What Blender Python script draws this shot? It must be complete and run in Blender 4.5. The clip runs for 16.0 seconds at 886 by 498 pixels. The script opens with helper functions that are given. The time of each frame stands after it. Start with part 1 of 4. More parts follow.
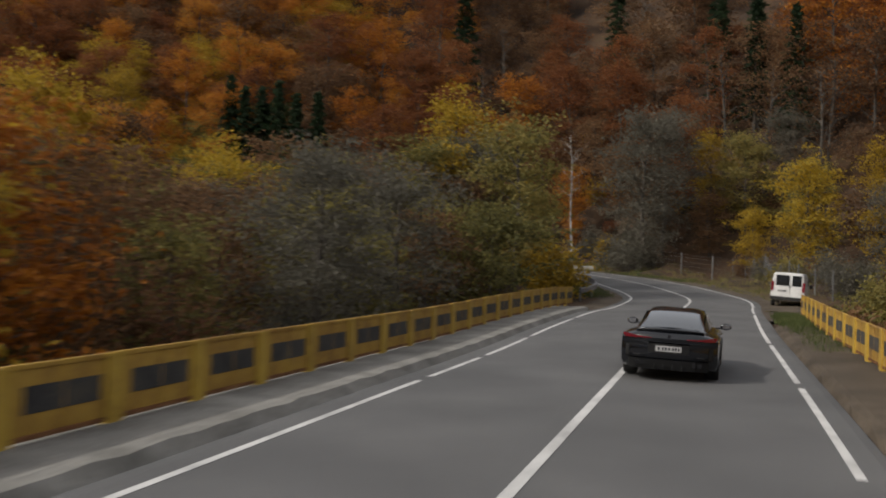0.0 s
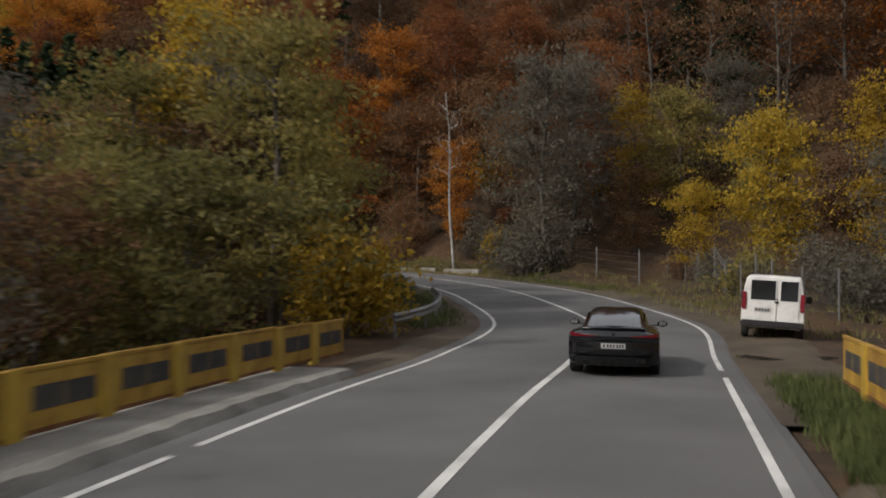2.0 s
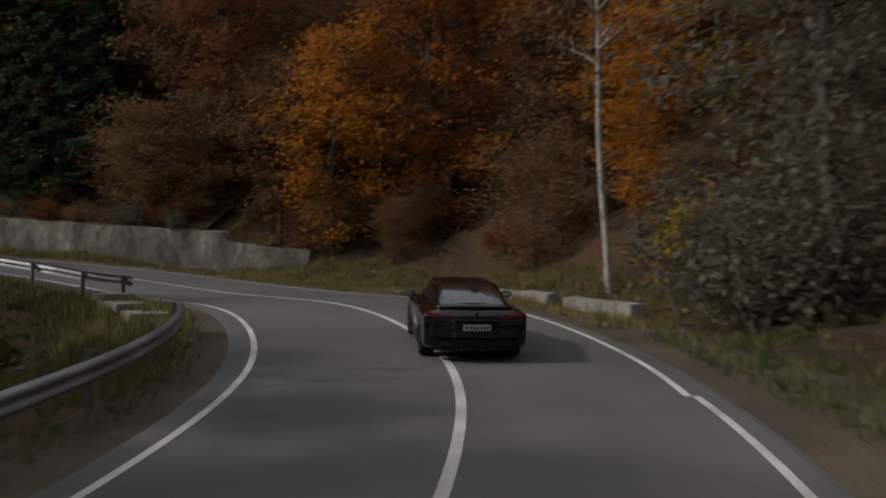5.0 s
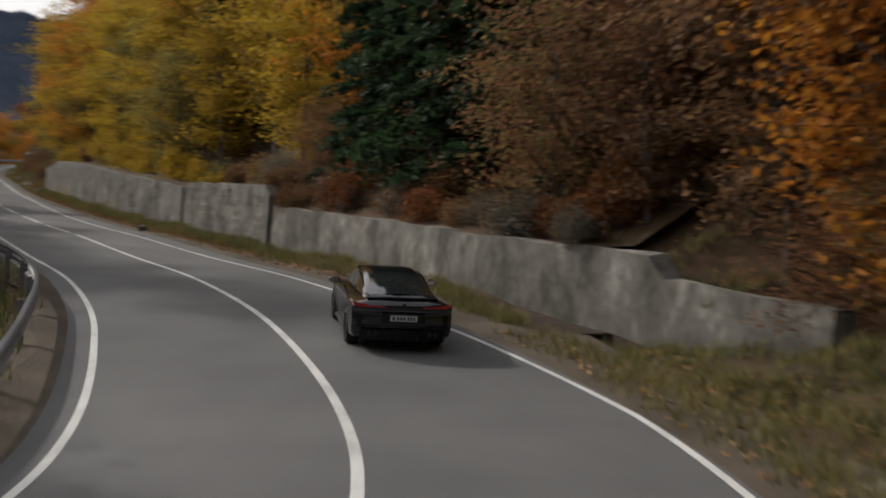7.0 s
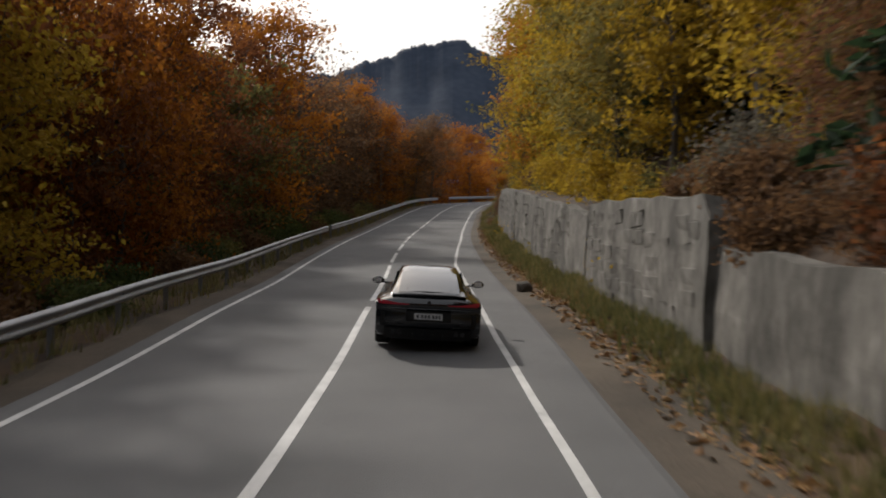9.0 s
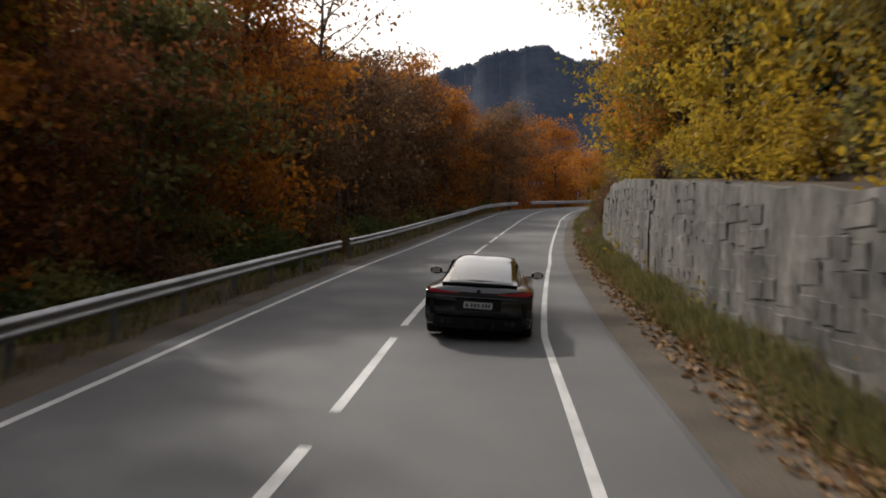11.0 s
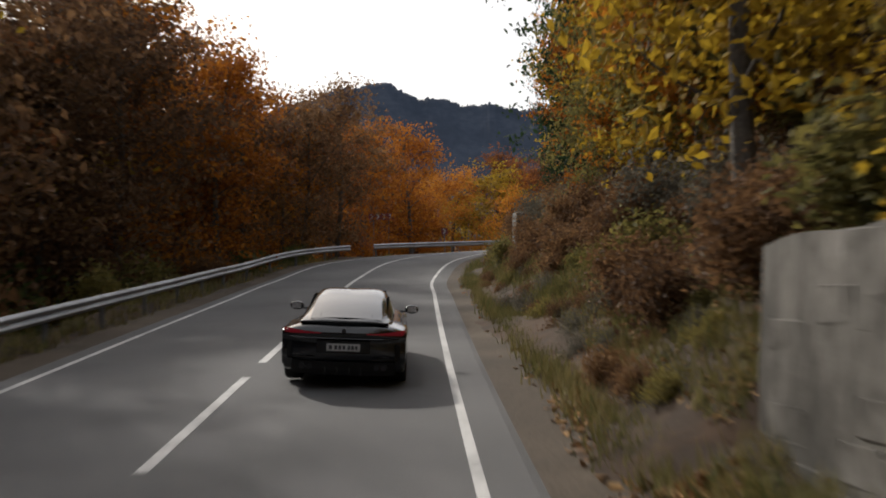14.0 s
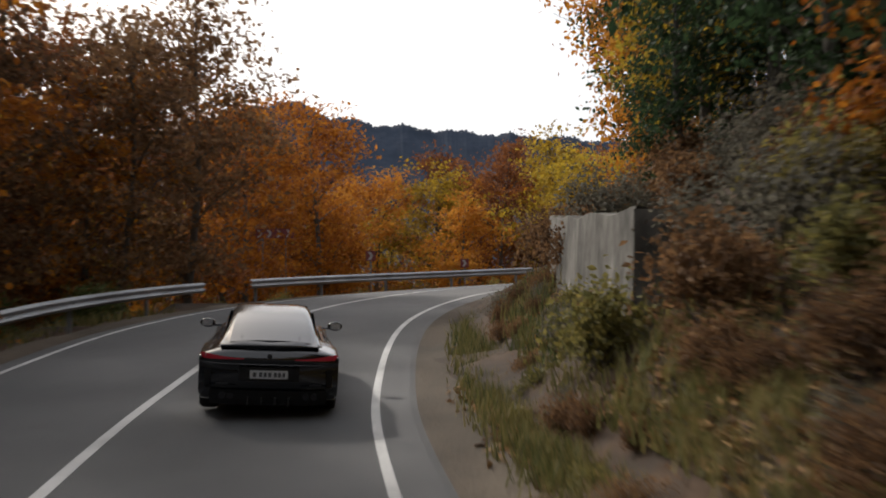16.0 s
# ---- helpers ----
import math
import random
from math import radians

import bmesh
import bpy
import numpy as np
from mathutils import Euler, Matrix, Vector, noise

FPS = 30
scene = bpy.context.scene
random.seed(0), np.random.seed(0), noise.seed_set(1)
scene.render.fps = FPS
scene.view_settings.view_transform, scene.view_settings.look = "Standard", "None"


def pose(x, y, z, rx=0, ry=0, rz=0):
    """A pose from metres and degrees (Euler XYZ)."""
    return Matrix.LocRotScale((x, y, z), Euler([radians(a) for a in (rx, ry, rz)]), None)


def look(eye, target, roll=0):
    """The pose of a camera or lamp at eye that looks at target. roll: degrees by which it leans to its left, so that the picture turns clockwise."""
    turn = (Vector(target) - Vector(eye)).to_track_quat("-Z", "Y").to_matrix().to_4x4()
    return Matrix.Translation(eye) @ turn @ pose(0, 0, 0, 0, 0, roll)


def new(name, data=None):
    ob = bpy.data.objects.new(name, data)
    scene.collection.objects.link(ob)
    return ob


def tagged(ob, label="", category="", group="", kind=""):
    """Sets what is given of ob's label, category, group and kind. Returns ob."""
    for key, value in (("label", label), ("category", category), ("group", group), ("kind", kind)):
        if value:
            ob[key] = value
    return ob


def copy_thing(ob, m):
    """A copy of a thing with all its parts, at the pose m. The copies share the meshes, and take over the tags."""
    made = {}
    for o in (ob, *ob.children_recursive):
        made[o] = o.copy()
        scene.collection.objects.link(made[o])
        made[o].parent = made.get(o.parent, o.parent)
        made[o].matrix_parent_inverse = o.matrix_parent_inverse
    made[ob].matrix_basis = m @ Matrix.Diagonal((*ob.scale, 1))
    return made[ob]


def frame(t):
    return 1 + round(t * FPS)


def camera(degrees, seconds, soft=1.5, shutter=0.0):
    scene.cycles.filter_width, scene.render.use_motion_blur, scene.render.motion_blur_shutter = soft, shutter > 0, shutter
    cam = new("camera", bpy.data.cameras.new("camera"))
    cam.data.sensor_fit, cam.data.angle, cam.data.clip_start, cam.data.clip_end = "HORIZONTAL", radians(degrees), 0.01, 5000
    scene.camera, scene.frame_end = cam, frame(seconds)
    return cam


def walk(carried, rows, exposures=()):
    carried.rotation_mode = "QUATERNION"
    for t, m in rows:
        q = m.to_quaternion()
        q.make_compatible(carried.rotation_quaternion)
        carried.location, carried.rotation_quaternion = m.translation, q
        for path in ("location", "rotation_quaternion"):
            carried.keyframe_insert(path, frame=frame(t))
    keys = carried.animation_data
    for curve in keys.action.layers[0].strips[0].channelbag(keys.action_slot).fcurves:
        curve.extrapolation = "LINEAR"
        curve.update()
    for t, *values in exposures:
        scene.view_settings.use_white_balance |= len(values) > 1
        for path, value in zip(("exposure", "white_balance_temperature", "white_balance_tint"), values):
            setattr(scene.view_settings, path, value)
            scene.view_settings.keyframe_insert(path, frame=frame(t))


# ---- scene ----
cam = camera(48.0, 16.0, soft=1.8, shutter=0.5)

# seconds, eye x y z, heading, tilt, lean to the right (degrees)
PATH = [
    (0, -0.330, 0.100, 1.900, 0.12, 0.69, -1.47),
    (0.5, 1.275, 6.574, 1.958, -2.28, 0.77, -0.95),
    (1, 3.087, 12.785, 1.978, -3.22, 0.86, -0.37),
    (1.5, 5.019, 19.021, 1.996, -3.43, 0.88, -0.06),
    (2, 6.808, 25.431, 2.053, -3.61, 0.93, 0.03),
    (2.5, 8.604, 31.897, 2.080, -4.34, 0.91, 0.02),
    (2.6, 8.962, 33.210, 2.080, -4.29, 0.88, 0.00),
    (3, 10.425, 38.621, 2.081, -4.22, 0.85, 0.00),
    (3.2, 11.207, 41.481, 2.111, -4.09, 0.84, 0.02),
    (5.3, 15.716, 71.471, 3.167, 21.97, -0.21, -0.18),
    (5.5, 15.515, 74.156, 3.279, 25.83, -0.34, -0.35),
    (5.7, 15.119, 76.798, 3.386, 29.44, -0.44, -0.53),
    (6, 14.096, 80.655, 3.546, 34.20, -0.67, -0.91),
    (6.5, 11.299, 86.602, 3.832, 42.95, -0.89, -1.19),
    (7, 7.892, 92.112, 4.177, 55.43, -0.78, -1.29),
    (7.5, 3.105, 96.665, 4.300, 64.41, -0.81, -0.88),
    (8, -2.300, 99.889, 4.284, 72.69, -0.90, -0.04),
    (8.1, -3.400, 100.423, 4.339, 74.31, -0.52, -0.01),
    (8.2, -4.520, 100.902, 4.407, 75.88, 0.38, -0.03),
    (8.3, -5.647, 101.332, 4.480, 77.41, 1.38, -0.07),
    (8.5, -7.876, 102.077, 4.624, 80.18, 1.28, -0.18),
    (9, -13.235, 103.298, 4.944, 85.50, 0.66, -0.41),
    (9.5, -18.433, 103.887, 5.089, 87.22, 0.47, -0.38),
    (10, -23.366, 104.442, 5.166, 89.10, 0.57, -0.27),
    (10.2, -25.359, 104.649, 5.262, 90.07, 0.83, -0.26),
    (12.3, -51.975, 105.966, 7.145, 89.59, 1.92, -0.92),
    (12.5, -54.688, 106.222, 7.303, 88.26, 2.15, -0.88),
    (13, -61.587, 106.983, 7.794, 84.78, 2.68, -0.35),
    (13.5, -68.271, 107.694, 8.247, 82.53, 3.08, 0.10),
    (14, -74.737, 108.616, 8.692, 81.32, 3.51, 0.52),
    (14.5, -81.437, 109.370, 9.201, 80.43, 3.78, 0.70),
    (15, -88.061, 110.224, 9.743, 79.57, 4.02, 0.58),
    (15.5, -94.428, 110.967, 10.285, 78.28, 4.32, 0.48),
    (16, -100.220, 111.785, 10.822, 76.18, 4.78, 0.74),
]
EXPOSURES = [(0.0, 0.18), (3.0, 0.15), (5.3, -0.35), (5.6, -0.2), (6.1, 0.1), (7.5, 0.35), (9.0, 0.35), (10.2, 0.45), (12.5, 0.58), (14.5, 0.52), (16.0, 0.62)]
walk(cam, [(t, pose(x, y, z, 90 + tilt, 0, yaw) @ pose(0, 0, 0, 0, 0, -lean)) for t, x, y, z, yaw, tilt, lean in PATH], EXPOSURES)

# ---- light ----
SUN_FROM = Vector((-0.90, -0.44, 0.70)).normalized()
world = bpy.data.worlds.new("sky")
world.use_nodes = True
scene.world = world
wn, wl = world.node_tree.nodes, world.node_tree.links
sky = wn.new("ShaderNodeTexSky")
sky.sky_type = "NISHITA"
sky.sun_disc = False
sky.sun_elevation = math.asin(SUN_FROM.z)
sky.sun_rotation = math.atan2(SUN_FROM.x, SUN_FROM.y)
sky.dust_density, sky.air_density, sky.ozone_density = 6.0, 1.0, 0.5
veil = wn.new("ShaderNodeMix")
veil.data_type = "RGBA"
veil.inputs[0].default_value = 0.55
veil.inputs[7].default_value = (11.5, 11.5, 11.7, 1)
wl.new(sky.outputs[0], veil.inputs[6])
wl.new(veil.outputs[2], wn["Background"].inputs[0])
wn["Background"].inputs[1].default_value = 0.08
sun = new("sun", bpy.data.lights.new("sun", "SUN"))
sun.data.energy, sun.data.angle, sun.data.color = 2.3, radians(2.0), (1.0, 0.95, 0.88)
sun.matrix_world = look(SUN_FROM * 100, (0, 0, 0))


# ---- materials ----
def material(name, stops, scale=4.0, rough=0.8, bump=0.0, fine=40.0, metal=0.0, island=0.0, per_object=0.0, coat=0.0, glow=None, through_light=0.0, stretch=(1, 1, 1)):
    """A surface whose colour runs over the stops by noise at two scales, by piece and by object."""
    m = bpy.data.materials.new(name)
    m.use_nodes = True
    n, l = m.node_tree.nodes, m.node_tree.links
    b = n["Principled BSDF"]
    geo = n.new("ShaderNodeNewGeometry")
    mp = n.new("ShaderNodeMapping")
    mp.inputs["Scale"].default_value = stretch
    l.new(geo.outputs["Position"], mp.inputs[0])
    big, small = n.new("ShaderNodeTexNoise"), n.new("ShaderNodeTexNoise")
    big.inputs["Scale"].default_value, small.inputs["Scale"].default_value = scale, fine
    big.inputs["Detail"].default_value, small.inputs["Detail"].default_value = 4, 3
    l.new(mp.outputs[0], big.inputs[0])
    l.new(mp.outputs[0], small.inputs[0])
    total = None

    def add(sock, weight, centre=0.5):
        nonlocal total
        a = n.new("ShaderNodeMath")
        a.operation = "MULTIPLY_ADD"
        a.inputs[1].default_value = weight
        l.new(sock, a.inputs[0])
        if total is None:
            a.inputs[2].default_value = 0.5 - weight * centre
        else:
            off = n.new("ShaderNodeMath")
            off.operation = "ADD"
            off.inputs[1].default_value = -weight * centre
            l.new(total, off.inputs[0])
            l.new(off.outputs[0], a.inputs[2])
        total = a.outputs[0]

    rest = max(0.0, 1 - island - per_object)
    add(big.outputs[0], 1.6 * rest)
    add(small.outputs[0], 0.8 * rest)
    if island:
        add(geo.outputs["Random Per Island"], island)
    if per_object:
        info = n.new("ShaderNodeObjectInfo")
        add(info.outputs["Random"], per_object)
    ramp = n.new("ShaderNodeValToRGB")
    l.new(total, ramp.inputs[0])
    e = ramp.color_ramp.elements
    while len(e) < len(stops):
        e.new(0.5)
    for i, c in enumerate(stops):
        e[i].position = i / max(1, len(stops) - 1) if len(stops) > 1 else 0
        e[i].color = (*c, 1)
    l.new(ramp.outputs[0], b.inputs["Base Color"])
    b.inputs["Roughness"].default_value, b.inputs["Metallic"].default_value = rough, metal
    b.inputs["Coat Weight"].default_value = coat
    b.inputs["Specular IOR Level"].default_value = 0.3 if rough > 0.6 else 0.5
    if bump:
        bp = n.new("ShaderNodeBump")
        bp.inputs["Strength"].default_value, bp.inputs["Distance"].default_value = bump, 0.03
        l.new(small.outputs[0], bp.inputs["Height"])
        l.new(bp.outputs[0], b.inputs["Normal"])
    if glow:
        b.inputs["Emission Color"].default_value = (*glow[:3], 1)
        b.inputs["Emission Strength"].default_value = glow[3]
    if through_light:
        tr, mx = n.new("ShaderNodeBsdfTranslucent"), n.new("ShaderNodeMixShader")
        l.new(ramp.outputs[0], tr.inputs[0])
        mx.inputs[0].default_value = through_light
        l.new(b.outputs[0], mx.inputs[1])
        l.new(tr.outputs[0], mx.inputs[2])
        l.new(mx.outputs[0], n["Material Output"].inputs[0])
    return m


def leaves(name, stops, per_object=0.35):
    return material(name, stops, scale=0.6, fine=9.0, rough=0.75, island=0.45, per_object=per_object, through_light=0.48)


ASPHALT = material("asphalt", [(0.068, 0.068, 0.069), (0.098, 0.097, 0.097), (0.132, 0.130, 0.128)], 0.3, 0.82, 0.5, 60)
PAINT = material("road_paint", [(0.28, 0.275, 0.27), (0.48, 0.475, 0.46), (0.6, 0.59, 0.57)], 1.2, 0.7, 0.3, 14)
CONCRETE = material("weathered_concrete", [(0.09, 0.086, 0.075), (0.18, 0.172, 0.155), (0.28, 0.27, 0.245)], 0.8, 0.9, 0.6, 12)
WALL = material("mossy_concrete_wall", [(0.022, 0.021, 0.017), (0.07, 0.065, 0.056), (0.15, 0.14, 0.124), (0.34, 0.325, 0.3)], 0.9, 0.92, 1.0, 5, per_object=0.12, stretch=(1, 1, 0.6))
SOIL = material("leaf_litter_soil", [(0.014, 0.01, 0.007), (0.035, 0.022, 0.013), (0.065, 0.036, 0.018), (0.05, 0.042, 0.018)], 0.35, 0.95, 1.0, 3)
VERGE = material("gravel_verge", [(0.032, 0.025, 0.017), (0.07, 0.054, 0.038), (0.115, 0.09, 0.064)], 0.5, 0.95, 1.0, 18)
GRASS = material("dry_grass", [(0.05, 0.06, 0.02), (0.12, 0.12, 0.04), (0.22, 0.18, 0.07), (0.28, 0.22, 0.11)], 0.3, 0.9, 0, 4, island=0.5, through_light=0.25)
GREEN_GRASS = material("green_grass", [(0.03, 0.04, 0.013), (0.065, 0.085, 0.025), (0.13, 0.135, 0.05)], 0.5, 0.9, 0, 4, island=0.5, through_light=0.25)
LITTER = material("fallen_leaves", [(0.12, 0.06, 0.025), (0.24, 0.12, 0.045), (0.33, 0.19, 0.07), (0.2, 0.15, 0.08)], 2, 0.85, 0, 9, island=0.7)
YELLOW = material("rusty_yellow_paint", [(0.1, 0.045, 0.014), (0.27, 0.15, 0.025), (0.38, 0.23, 0.035), (0.44, 0.29, 0.06)], 2.2, 0.6, 0.3, 14, per_object=0.2)
YELLOW_POST = material("bright_yellow_paint", [(0.2, 0.11, 0.02), (0.4, 0.26, 0.035), (0.5, 0.34, 0.05)], 2.6, 0.55, 0.3, 16, per_object=0.25)
BLACK_PAINT = material("worn_black_paint", [(0.02, 0.02, 0.022), (0.045, 0.045, 0.045), (0.09, 0.08, 0.06)], 2, 0.7, 0.2, 20)
RUST = material("rusty_steel", [(0.07, 0.03, 0.015), (0.17, 0.075, 0.03), (0.26, 0.14, 0.06)], 3, 0.85, 0.4, 25)
ZINC = material("galvanised_steel", [(0.17, 0.17, 0.18), (0.28, 0.285, 0.3), (0.4, 0.405, 0.42)], 0.7, 0.45, 0.15, 18, metal=0.6)
POST = material("dull_zinc_post", [(0.1, 0.1, 0.1), (0.2, 0.2, 0.2)], 2, 0.7, 0.2, 20, metal=0.3)
BARK = material("grey_bark", [(0.03, 0.026, 0.022), (0.08, 0.07, 0.06), (0.15, 0.135, 0.115)], 2, 0.95, 1.0, 14, per_object=0.2)
BIRCH_BARK = material("birch_bark", [(0.1, 0.095, 0.09), (0.34, 0.33, 0.31), (0.48, 0.47, 0.44)], 2.5, 0.85, 0.6, 9)
CAR_PAINT = material("black_car_paint", [(0.0025, 0.003, 0.0045), (0.0045, 0.0052, 0.0075)], 1, 0.16, 0, 20, coat=0.35)
GLASS_DARK = material("dark_tinted_glass", [(0.012, 0.014, 0.016), (0.016, 0.018, 0.02)], 1, 0.06, 0, 20, coat=0.6)
RUBBER = material("tyre_rubber", [(0.012, 0.012, 0.012), (0.025, 0.025, 0.025)], 4, 0.85, 0.4, 50)
RIM = material("black_alloy_rim", [(0.02, 0.02, 0.022), (0.05, 0.05, 0.055)], 4, 0.3, 0, 20, metal=0.8)
TAIL = material("red_tail_light", [(0.10, 0.006, 0.012), (0.18, 0.012, 0.02)], 3, 0.2, 0, 20, coat=0.6, glow=(1.0, 0.06, 0.1, 0.03))
PLATE = material("white_plate", [(0.3, 0.3, 0.3), (0.38, 0.38, 0.375)], 4, 0.5, 0, 30)
INK = material("dark_plate_marks", [(0.02, 0.02, 0.025), (0.035, 0.035, 0.04)], 4, 0.6)
CHROME = material("bright_steel", [(0.5, 0.5, 0.52), (0.6, 0.6, 0.62)], 4, 0.18, 0, 30, metal=1.0)
TRIM = material("black_plastic", [(0.0060, 0.0060, 0.0065), (0.0150, 0.0150, 0.0160)], 3, 0.55, 0.2, 40)
VAN_WHITE = material("dirty_white_paint", [(0.42, 0.42, 0.41), (0.62, 0.62, 0.61), (0.7, 0.7, 0.69)], 1.2, 0.45, 0, 9, coat=0.3)
SIGN_RED = material("red_sign_paint", [(0.1, 0.015, 0.015), (0.15, 0.022, 0.022)], 2, 0.6)
SIGN_WHITE = material("white_sign_paint", [(0.24, 0.22, 0.22), (0.34, 0.32, 0.32)], 2, 0.6)
# distant air haze is painted in as a blue tint of the forest colour
HAZE = material("far_forest_haze_tint", [(0.014, 0.022, 0.038), (0.024, 0.035, 0.056), (0.042, 0.054, 0.076)], 0.02, 1.0, 0, 0.12)
PUDDLE = material("puddle_water", [(0.02, 0.018, 0.014), (0.03, 0.026, 0.02)], 2, 0.04, 0, 9)

L_ORANGE = leaves("orange_leaves", [(0.12, 0.035, 0.008), (0.32, 0.11, 0.014), (0.46, 0.19, 0.022), (0.4, 0.25, 0.05)])
L_RUST = leaves("rust_leaves", [(0.05, 0.02, 0.011), (0.15, 0.055, 0.021), (0.25, 0.095, 0.03), (0.28, 0.15, 0.055)])
L_YELLOW = leaves("yellow_leaves", [(0.1, 0.07, 0.012), (0.3, 0.19, 0.02), (0.44, 0.3, 0.03), (0.3, 0.27, 0.05)])
L_OLIVE = leaves("olive_leaves", [(0.05, 0.055, 0.02), (0.13, 0.12, 0.04), (0.23, 0.19, 0.055), (0.31, 0.23, 0.07)])
L_GREEN = leaves("green_leaves", [(0.018, 0.03, 0.01), (0.05, 0.07, 0.022), (0.1, 0.12, 0.035), (0.17, 0.16, 0.045)])
L_GREY = leaves("grey_withered_leaves", [(0.06, 0.055, 0.042), (0.125, 0.115, 0.088), (0.19, 0.175, 0.135)])
L_BROWN = leaves("brown_leaves", [(0.035, 0.02, 0.012), (0.105, 0.058, 0.03), (0.2, 0.11, 0.05), (0.28, 0.18, 0.095)])
L_MIX = leaves("mixed_autumn_leaves", [(0.03, 0.018, 0.013), (0.12, 0.06, 0.042), (0.25, 0.11, 0.055), (0.14, 0.125, 0.045), (0.36, 0.22, 0.07)], 0.25)
NEEDLES = leaves("dark_needles", [(0.012, 0.024, 0.012), (0.027, 0.05, 0.021), (0.05, 0.078, 0.034)], 0.25)


# ---- mesh helpers ----
def mesh_ob(name, verts, faces, mat, parent=None, smooth=False):
    me = bpy.data.meshes.new(name)
    me.from_pydata([tuple(map(float, v)) for v in verts], [], faces)
    me.materials.append(mat)
    if smooth:
        me.polygons.foreach_set("use_smooth", [True] * len(me.polygons))
    me.update()
    ob = new(name, me)
    ob.parent = parent
    return ob


def part(name, bm, mat, parent, label="", smooth=False):
    """Links a bmesh as one mesh object under a thing or a part."""
    bmesh.ops.recalc_face_normals(bm, faces=bm.faces)
    me = bpy.data.meshes.new(name)
    bm.to_mesh(me)
    bm.free()
    me.materials.append(mat)
    if smooth:
        me.polygons.foreach_set("use_smooth", [True] * len(me.polygons))
    ob = new(name, me)
    ob.parent = parent
    if label:
        tagged(ob, label)
    return ob


def box(cx, cy, cz, sx, sy, sz, bevel=0.0, bm=None, m=None):
    bm = bm or bmesh.new()
    got = bmesh.ops.create_cube(bm, size=1.0, matrix=(m or Matrix()) @ Matrix.LocRotScale((cx, cy, cz), None, (sx, sy, sz)))
    if bevel:
        es = {e for v in got["verts"] for e in v.link_edges}
        bmesh.ops.bevel(bm, geom=list(es), offset=bevel, segments=2, affect="EDGES")
    return bm


def cyl(r, h, m, bm=None, n=20, r2=None):
    bm = bm or bmesh.new()
    bmesh.ops.create_cone(bm, cap_ends=True, segments=n, radius1=r, radius2=r if r2 is None else r2, depth=h, matrix=m)
    return bm


def thing(name, m, label, category, group=""):
    ob = new(name)
    ob.matrix_basis = m
    return tagged(ob, label, category, group)


def loft(sections, close=False):
    """A skin over sections of half profiles (y, [(x, z), ...]), mirrored in x."""
    bm = bmesh.new()
    rings = []
    for y, prof in sections:
        pts = [(x, y, z) for x, z in prof] + [(-x, y, z) for x, z in reversed(prof) if x > 1e-6]
        rings.append([bm.verts.new(p) for p in pts])
    for a, b in zip(rings, rings[1:]):
        k = len(a)
        for i in range(k if close else k):
            j = (i + 1) % k
            bm.faces.new((a[i], a[j], b[j], b[i]))
    bm.faces.new(rings[0])
    bm.faces.new(list(reversed(rings[-1])))
    return bm


# ---- the road's line ----
KNOTS_A = [
    (-10.10, -27.86, -0.20),
    (-7.70, -19.29, -0.20),
    (-5.29, -10.72, -0.20),
    (-2.89, -2.15, -0.22),
    (-0.49, 6.42, -0.26),
    (1.90, 15.00, -0.24),
    (4.25, 23.58, -0.23),
    (6.54, 32.17, -0.14),
    (8.98, 40.72, -0.09),
    (11.51, 49.30, -0.17),
    (13.85, 57.96, 0.06),
    (13.84, 66.96, 0.46),
    (13.12, 75.75, 0.78),
    (10.65, 84.16, 1.14),
    (5.92, 91.63, 1.55),
    (-0.93, 97.20, 1.63),
    (-9.19, 100.20, 2.27),
    (-17.85, 101.93, 2.78),
]
KNOTS_B = [
    (-26.72, 102.75, 3.21),
    (-35.61, 103.35, 3.78),
    (-44.48, 103.90, 4.26),
    (-53.29, 104.40, 4.86),
    (-62.27, 105.05, 5.51),
    (-71.13, 105.80, 6.15),
    (-79.96, 106.72, 6.81),
    (-88.79, 107.77, 7.55),
    (-97.64, 108.88, 8.33),
    (-106.47, 110.03, 9.11),
    (-115.27, 111.25, 9.93),
    (-123.93, 113.60, 11.09),
    (-131.76, 117.70, 11.97),
    (-138.06, 123.79, 12.67),
    (-142.13, 131.52, 13.32),
    (-143.64, 140.09, 13.97),
    (-142.61, 148.72, 14.62),
    (-139.32, 156.87, 15.27),
    (-134.13, 164.28, 15.92),
]
KN = np.array(KNOTS_A + KNOTS_B)
U = (np.arange(12) / 12)[:, None]
EXT = np.vstack([2 * KN[0] - KN[1], KN, 2 * KN[-1] - KN[-2]])
LINE = np.vstack([0.5 * (2 * b + (c - a) * U + (2 * a - 5 * b + 4 * c - d) * U ** 2 + (3 * b - a - 3 * c + d) * U ** 3) for a, b, c, d in zip(EXT, EXT[1:], EXT[2:], EXT[3:])] + [KN[-1:]])
TAN = np.gradient(LINE[:, :2], axis=0)
TAN /= np.linalg.norm(TAN, axis=1)[:, None]
ARC = np.r_[0, np.cumsum(np.linalg.norm(np.diff(LINE[:, :2], axis=0), axis=1))]
END = float(ARC[-1])


def road_frame(s):
    c = [float(np.interp(s, ARC, LINE[:, k])) for k in range(3)]
    t = [float(np.interp(s, ARC, TAN[:, k])) for k in range(2)]
    k = math.hypot(*t)
    return c, (t[0] / k, t[1] / k)


def at_road(s, d, h=0.0):
    """The place s metres along the road, d to its right and h over it."""
    c, t = road_frame(s)
    return Vector((c[0] + t[1] * d, c[1] - t[0] * d, c[2] + h))


